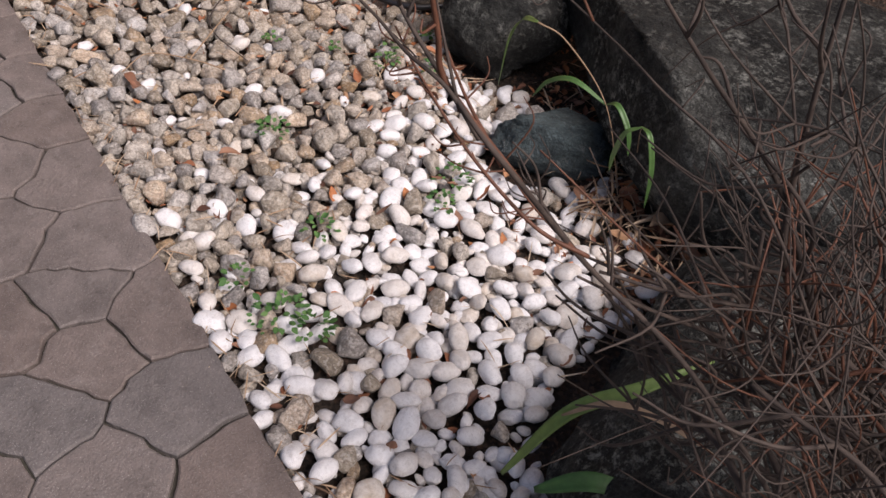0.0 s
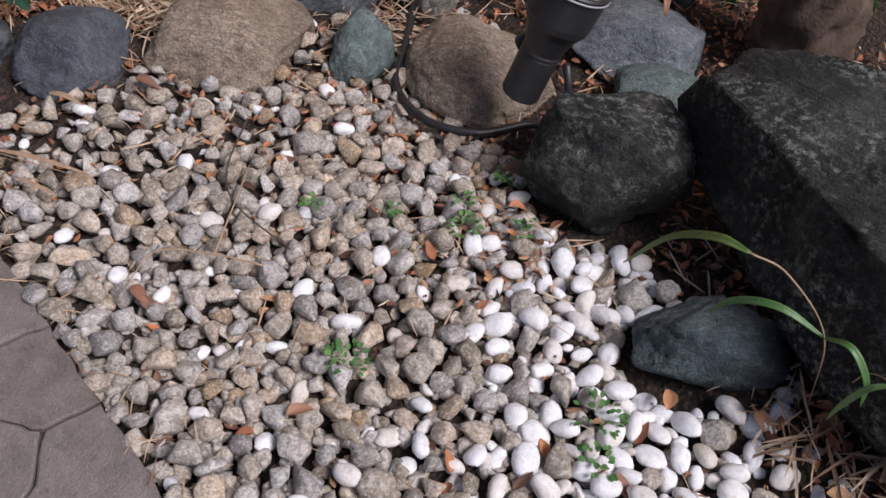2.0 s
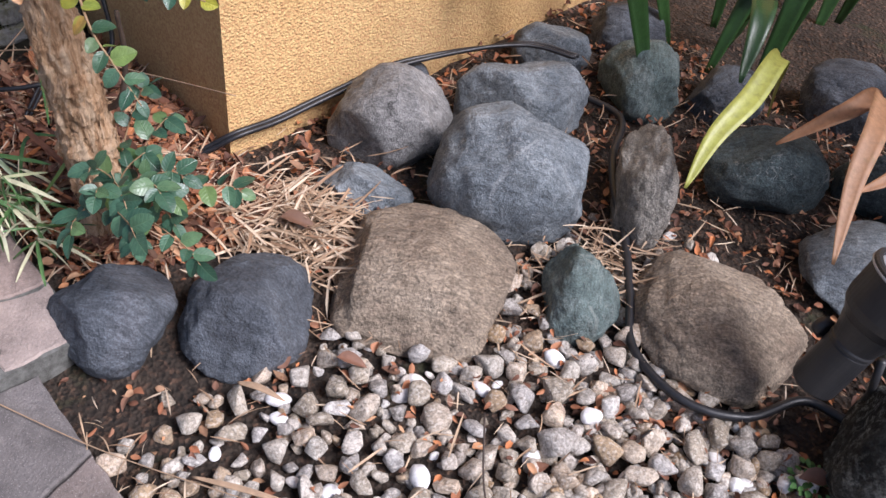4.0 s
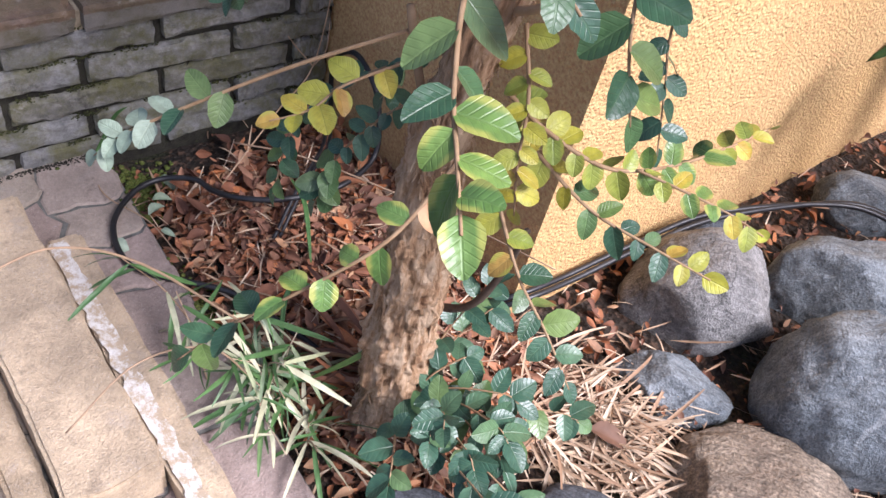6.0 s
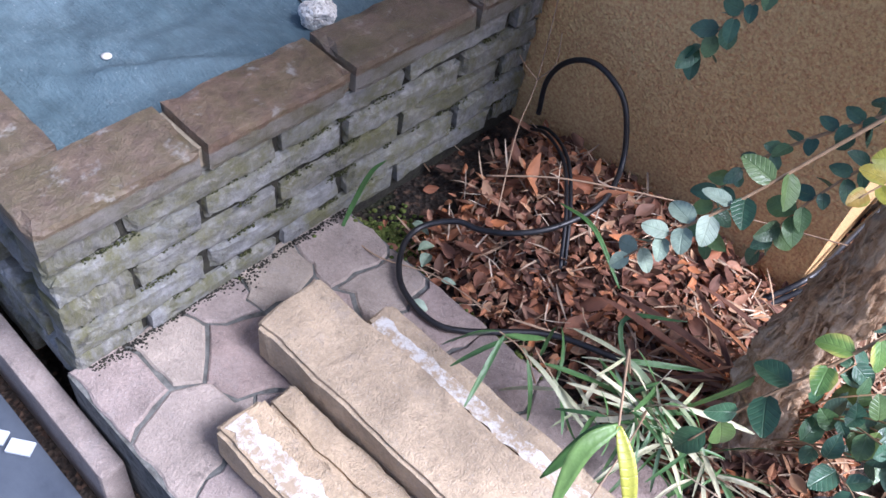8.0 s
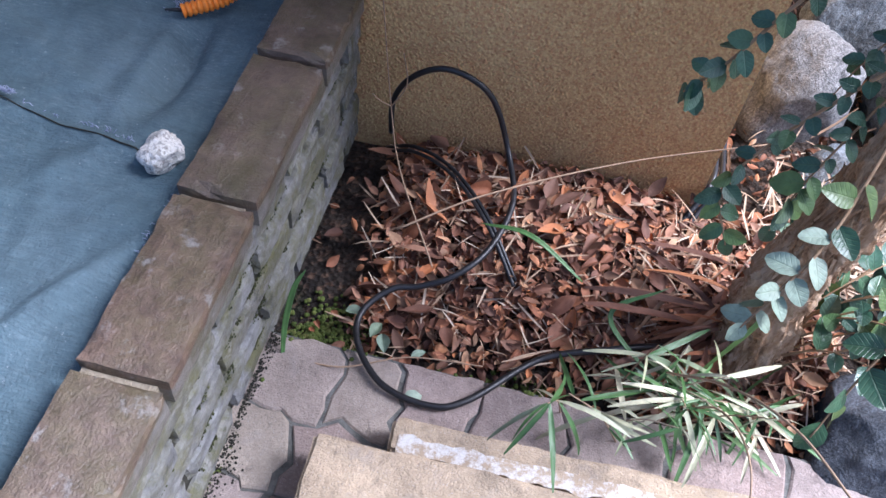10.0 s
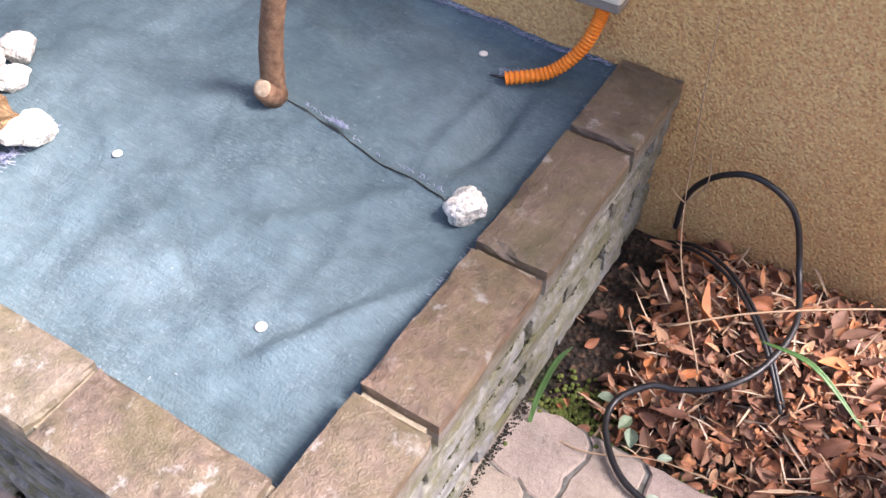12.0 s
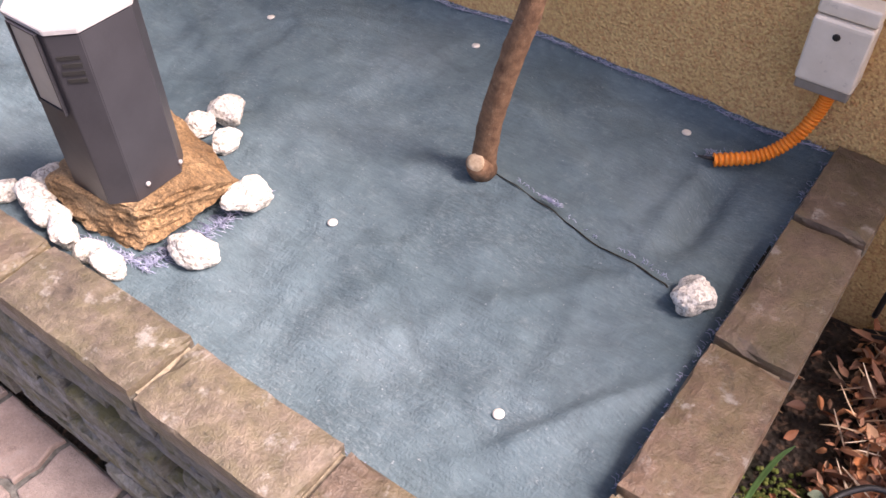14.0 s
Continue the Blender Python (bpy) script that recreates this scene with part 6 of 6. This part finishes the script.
for cx, cy, sx, sy, n in ((-2.655, 0.47, 0.03, 0.028, 260), (-2.60, 0.44, 0.025, 0.02, 130), (-2.30, 0.425, 0.06, 0.014, 240), (-2.70, 0.44, 0.02, 0.02, 90), (-2.725, 0.17, 0.005, 0.06, 90)):
    for _ in range(n):
        x, y = rm.gauss(cx, sx), rm.gauss(cy, sy)
        if x < -2.735:
            continue
        z = 0.03 if y < 0.41 else soil_height(x, y) + 0.004
        k = rm.uniform(0.4, 1.0)
        moss.append((A_MOSS, Matrix.Translation((x, y, z)) @ Matrix.Diagonal((k, k, k * 0.7, 1))))
tagged(joined("moss", moss, M_MOSS), "low green moss at the foot of the wall", "moss", kind="stuff")
# moss in the joints of the bricks
seams = []
for _ in range(5200):
    y, row = rm.uniform(-0.12, 0.90), rm.randrange(0, 5)
    if noise.noise(Vector((y * 14, row * 3.7, 2.0))) + 0.35 * noise.noise(Vector((y * 60, row * 5.1, 7.0))) < 0.10:
        continue
    k = rm.uniform(0.14, 0.36)
    seams.append((A_MOSS, Matrix.Translation((-2.739 + rm.gauss(0, 0.002), y, 0.3145 - COURSE * row + rm.gauss(-0.001, 0.003))) @ Matrix.Diagonal((k * 0.7, k * 1.3, k, 1))))
tagged(joined("moss", seams, M_DARK_MOSS), "olive moss filling joints of the brick wall", "moss", kind="stuff")
# crumbs of dark earth along the foot of the wall
crumbs = []
for _ in range(1000):
    y = rm.uniform(-0.12, 0.42)
    x = -2.731 + abs(rm.gauss(0, 0.006 + 0.014 * max(0.0, noise.noise(Vector((y * 9, 4.0, 1.0))))))
    k = rm.uniform(0.10, 0.36)
    crumbs.append((A_MOSS, Matrix.Translation((x, y, 0.034)) @ Matrix.Diagonal((k, k * 1.2, k * 0.7, 1))))
tagged(joined("dirt", crumbs, M_BRICKBACK), "crumbs of dark earth along the foot of the wall", "dirt", kind="stuff")
strap = []
for _ in range(46):
    a = rm.gauss(3.5, 0.55)
    p = (-2.02 + rm.gauss(0, 0.03), 0.60 + rm.gauss(0, 0.035), rm.uniform(0.05, 0.12))
    strap.append((rm.choice(BLADES), facing(p, (math.cos(a), math.sin(a), rm.gauss(0.05, 0.25)), (rm.gauss(0, 0.4), rm.gauss(0, 0.4), 1), rm.uniform(0.7, 1.5))))
tagged(joined("dry_grass", strap, M_LITTER_S), "withered brown strap leaves at the foot of the shrub", "dry grass", kind="stuff")

# ---- weeds ----
WL = [leaf_mesh(0.014, 0.010, 0.3, 0.2, 800 + i, 0.6, 3) for i in range(4)]
for me in WL:
    me.name = "leaf"
    me.materials.append(M_WEED)
for i, (x, y, r, count) in enumerate(((-0.503, 0.659, 0.035, 46), (-0.673, 1.222, 0.035, 44), (-0.85, 0.827, 0.018, 16), (-0.627, 1.037, 0.03, 36), (-0.157, 0.924, 0.04, 34), (-0.545, 1.126, 0.022, 20), (-0.159, 0.601, 0.03, 26),
                                      (0.009, 0.43, 0.05, 60), (0.07, 0.47, 0.035, 36), (-0.116, 0.402, 0.03, 22), (-0.74, 0.95, 0.012, 12), (-0.10, 0.86, 0.03, 24), (-0.68, 1.08, 0.02, 14))):
    rb = random.Random(40 + i)
    w = thing("weed", x, y, 0.0, "small green weed growing between the pebbles", "weed", "weeds in the gravel")
    for _ in range(count):
        a, d = rb.uniform(0, 6.28), r * math.sqrt(rb.random())
        p = Vector((x + d * math.cos(a), y + d * math.sin(a), 0.012 + rb.uniform(0, 0.032) * (1 - d / r * 0.6)))
        o = piece("leaf", rb.choice(WL), w, facing(p, (math.cos(a), math.sin(a), rb.uniform(-0.1, 0.6)), (rb.gauss(0, 0.3), rb.gauss(0, 0.3), 1), rb.uniform(0.6, 1.2)))
        o.matrix_parent_inverse = Matrix.Translation((-x, -y, 0.0))


# ---- fallen leaves and straw ----
def litter_share(x, y):
    if -2.73 < x < -1.8 and 0.40 < y < 0.915:
        edge = min(1.0, max(0.02, (x + 2.645 + 0.05 * (y - 0.6)) / 0.06), max(0.05, (y - 0.42) / 0.12))
        return edge
    if -0.45 < x < 0.45 and 0.9 < y < 1.55:
        return 0.95 if (x > -0.02 and y > 1.12) or (x < -0.1 and y > 1.27) or (x > 0.2 and y > 0.98) else (0.30 if x > 0.0 else 0.08)
    if -2.04 < x < -0.35 and 0.75 < y < 2.3:
        return 0.75 if y > 0.98 or x < -1.6 else 0.25
    if -1.75 < x < -1.15 and 0.31 < y < 0.75:
        return 0.22
    return 0.0


LIT = [leaf_mesh(0.05, (0.022, 0.03, 0.026, 0.02)[i % 4], c, f, 1000 + i, 1.05, 6) for i, (c, f) in enumerate(((0.8, 0.7), (-0.6, 0.6), (1.2, 0.4), (0.3, -0.7), (1.4, 0.9), (-1.0, 0.4), (0.5, 1.1), (0.9, -0.5)))]
for me in LIT:
    me.materials.append(M_LITTER)
STRIP = [mesh_arrays(leaf_mesh(0.06, 0.0032, c, 0.3, 1100 + i, 0.5, 4)) for i, c in enumerate((0.2, 0.6, -0.3, 0.9))]
A_LIT = [mesh_arrays(m) for m in LIT]
rnd = random.Random(33)
litter = thing("leaf_litter", -2.35, 0.68, 0.0, "brown fallen leaves heaped in the wall corner and between rocks", "fallen leaves")
linv = Matrix.Translation((2.35, -0.68, 0.0))
small, strips, own_n = [], [], 0
for k in range(27000):
    x, y = rnd.uniform(-2.73, 0.45), rnd.uniform(0.31, 2.3)
    if k < 9000:
        x, y = rnd.uniform(-2.73, -1.8), rnd.uniform(0.40, 0.915)
    if rnd.random() > litter_share(x, y) or in_rock(x, y, -0.01):
        continue
    z = soil_height(x, y) + rnd.uniform(0.004, 0.034)
    a = rnd.uniform(0, 6.28)
    up = (rnd.gauss(0, 0.45), rnd.gauss(0, 0.45), 1)
    al = (math.cos(a), math.sin(a), rnd.gauss(0, 0.25))
    if own_n < 260 and rnd.random() < (0.16 if x < -1.8 else 0.03):
        o = piece("fallen_leaf", rnd.choice(LIT), litter, facing((x, y, z + 0.006), al, up, rnd.uniform(0.4, 0.9)))
        o.matrix_parent_inverse = linv
        own_n += 1
    elif rnd.random() < (0.11 if x < -1.8 else 0.17):
        strips.append((rnd.choice(STRIP), facing((x, y, z + 0.008), al, up, rnd.uniform(0.5, 1.5))))
    else:
        small.append((rnd.choice(A_LIT), facing((x, y, z), al, up, rnd.uniform(0.22, 0.72) if x < -1.8 else rnd.uniform(0.18, 0.6))))
for i in range(64):
    x, y = rnd.uniform(-2.64, -2.12), rnd.uniform(0.5, 0.9)
    a = rnd.uniform(0, 6.28)
    o = piece("fallen_leaf", rnd.choice(LIT), litter, facing((x, y, soil_height(x, y) + rnd.uniform(0.03, 0.05)), (math.cos(a), math.sin(a), rnd.gauss(0, 0.3)), (rnd.gauss(0, 0.5), rnd.gauss(0, 0.5), 1), rnd.uniform(0.75, 1.35)))
    o.matrix_parent_inverse = linv
for i in range(46):
    x, y = rnd.uniform(0.0, 0.36), rnd.uniform(1.10, 1.36)
    a = rnd.uniform(0, 6.28)
    o = piece("fallen_leaf", rnd.choice(LIT), litter, facing((x, y, soil_height(x, y) + rnd.uniform(0.02, 0.045)), (math.cos(a), math.sin(a), rnd.gauss(0, 0.3)), (rnd.gauss(0, 0.5), rnd.gauss(0, 0.5), 1), rnd.uniform(0.6, 1.2)))
    o.matrix_parent_inverse = linv
for i in range(260):
    x, y = rnd.uniform(-1.45, 0.45), rnd.uniform(0.32, 1.25)
    if in_rock(x, y):
        continue
    a = rnd.uniform(0, 6.28)
    small.append((rnd.choice(A_LIT), facing((x, y, rnd.uniform(-0.022, 0.002)), (math.cos(a), math.sin(a), 0.1), (rnd.gauss(0, 0.3), rnd.gauss(0, 0.3), 1), rnd.uniform(0.3, 0.75))))
for i in range(420):
    x, y = rnd.uniform(-1.6, 0.5), rnd.uniform(0.31, 1.25)
    if rnd.random() < 0.35:
        y = rnd.uniform(0.30, 0.36)
    a = rnd.uniform(0, 6.28)
    strips.append((rnd.choice(STRIP), facing((x, y, rnd.uniform(-0.008, 0.02)), (math.cos(a), math.sin(a), rnd.gauss(0, 0.15)), (rnd.gauss(0, 0.3), rnd.gauss(0, 0.3), 1), rnd.uniform(0.4, 1.1))))
for name, items2, material, label in (("dead_leaves", small, M_LITTER_S, "small brown leaf fragments"), ("dry_strips", strips, M_STRAW, "pale dry grass strips")):
    o = joined(name, items2, material)
    o.parent, o.matrix_parent_inverse = litter, linv
    tagged(o, label, kind="stuff")
for x, y, tn, s in ((-2.575, 0.445, 70, 0.75), (-2.545, 0.425, 110, 0.85), (-2.63, 0.485, 20, 0.8), (-2.49, 0.345, 10, 0.7), (-2.50, 0.43, 40, 0.6)):
    me = LIT[int(tn) % 8].copy()
    me.materials.clear()
    me.materials.append(M_PALE)
    o = new("fallen_leaf", me)
    o.matrix_basis = facing((x, y, 0.045 if y < 0.41 else soil_height(x, y) + 0.045), (math.cos(radians(tn)), math.sin(radians(tn)), 0.1), (0.1, -0.2, 1), s)
    tagged(o, "pale green fallen leaf beside the hose", "leaf", "single fallen leaves")
for x, y, tn, s, mt in ((-0.69, 1.20, 30, 1.5, M_LITTER), (-0.60, 1.135, 60, 1.1, M_LITTER), (-1.40, 0.73, 40, 1.2, M_LITTER), (-0.47, 0.52, 80, 1.0, M_LITTER), (-0.09, 1.02, 120, 1.2, M_LITTER), (0.21, 1.16, 70, 1.4, M_STRAW), (-1.76, 0.86, 40, 1.7, M_LITTER), (-0.86, 0.45, 10, 0.9, M_LITTER)):
    me = LIT[int(tn) % 8].copy()
    me.materials.clear()
    me.materials.append(mt)
    o = new("fallen_leaf", me)
    o.matrix_basis = facing((x, y, soil_height(x, y) + 0.06 if y < 1.3 else 0.05), (math.cos(radians(tn)), math.sin(radians(tn)), 0.1), (0, 0, 1), s)
    tagged(o, "dry orange-brown leaf lying on the gravel", "leaf", "single fallen leaves")
items2 = []
for _ in range(620):
    x, y = -1.77 + rnd.gauss(0, 0.085), 0.88 + rnd.gauss(0, 0.07)
    if in_rock(x, y, -0.02):
        continue
    a = rnd.gauss(0.9, 0.8)
    items2.append((rnd.choice(STRIP), facing((x, y, soil_height(x, y) + rnd.uniform(0.01, 0.05)), (math.cos(a), math.sin(a), rnd.gauss(0, 0.25)), (rnd.gauss(0, 0.5), rnd.gauss(0, 0.5), 1), rnd.uniform(0.8, 2.2))))
for _ in range(160):
    x, y = -1.27 + rnd.gauss(0, 0.05), 1.33 + rnd.gauss(0, 0.07)
    a = rnd.gauss(0.9, 0.8)
    items2.append((rnd.choice(STRIP), facing((x, y, soil_height(x, y) + rnd.uniform(0.02, 0.06)), (math.cos(a), math.sin(a), rnd.gauss(0, 0.3)), (rnd.gauss(0, 0.5), rnd.gauss(0, 0.5), 1), rnd.uniform(0.8, 1.8))))
for _ in range(110):
    x, y = rnd.uniform(0.0, 0.32), rnd.uniform(1.12, 1.34)
    a = rnd.gauss(-0.9, 0.9)
    items2.append((rnd.choice(STRIP), facing((x, y, soil_height(x, y) + rnd.uniform(0.02, 0.05)), (math.cos(a), math.sin(a), rnd.gauss(0, 0.2)), (rnd.gauss(0, 0.5), rnd.gauss(0, 0.5), 1), rnd.uniform(0.8, 2.2))))
tagged(joined("dry_grass", items2, M_STRAW), "tangle of pale dry grass between the rocks", "dry grass", kind="stuff")
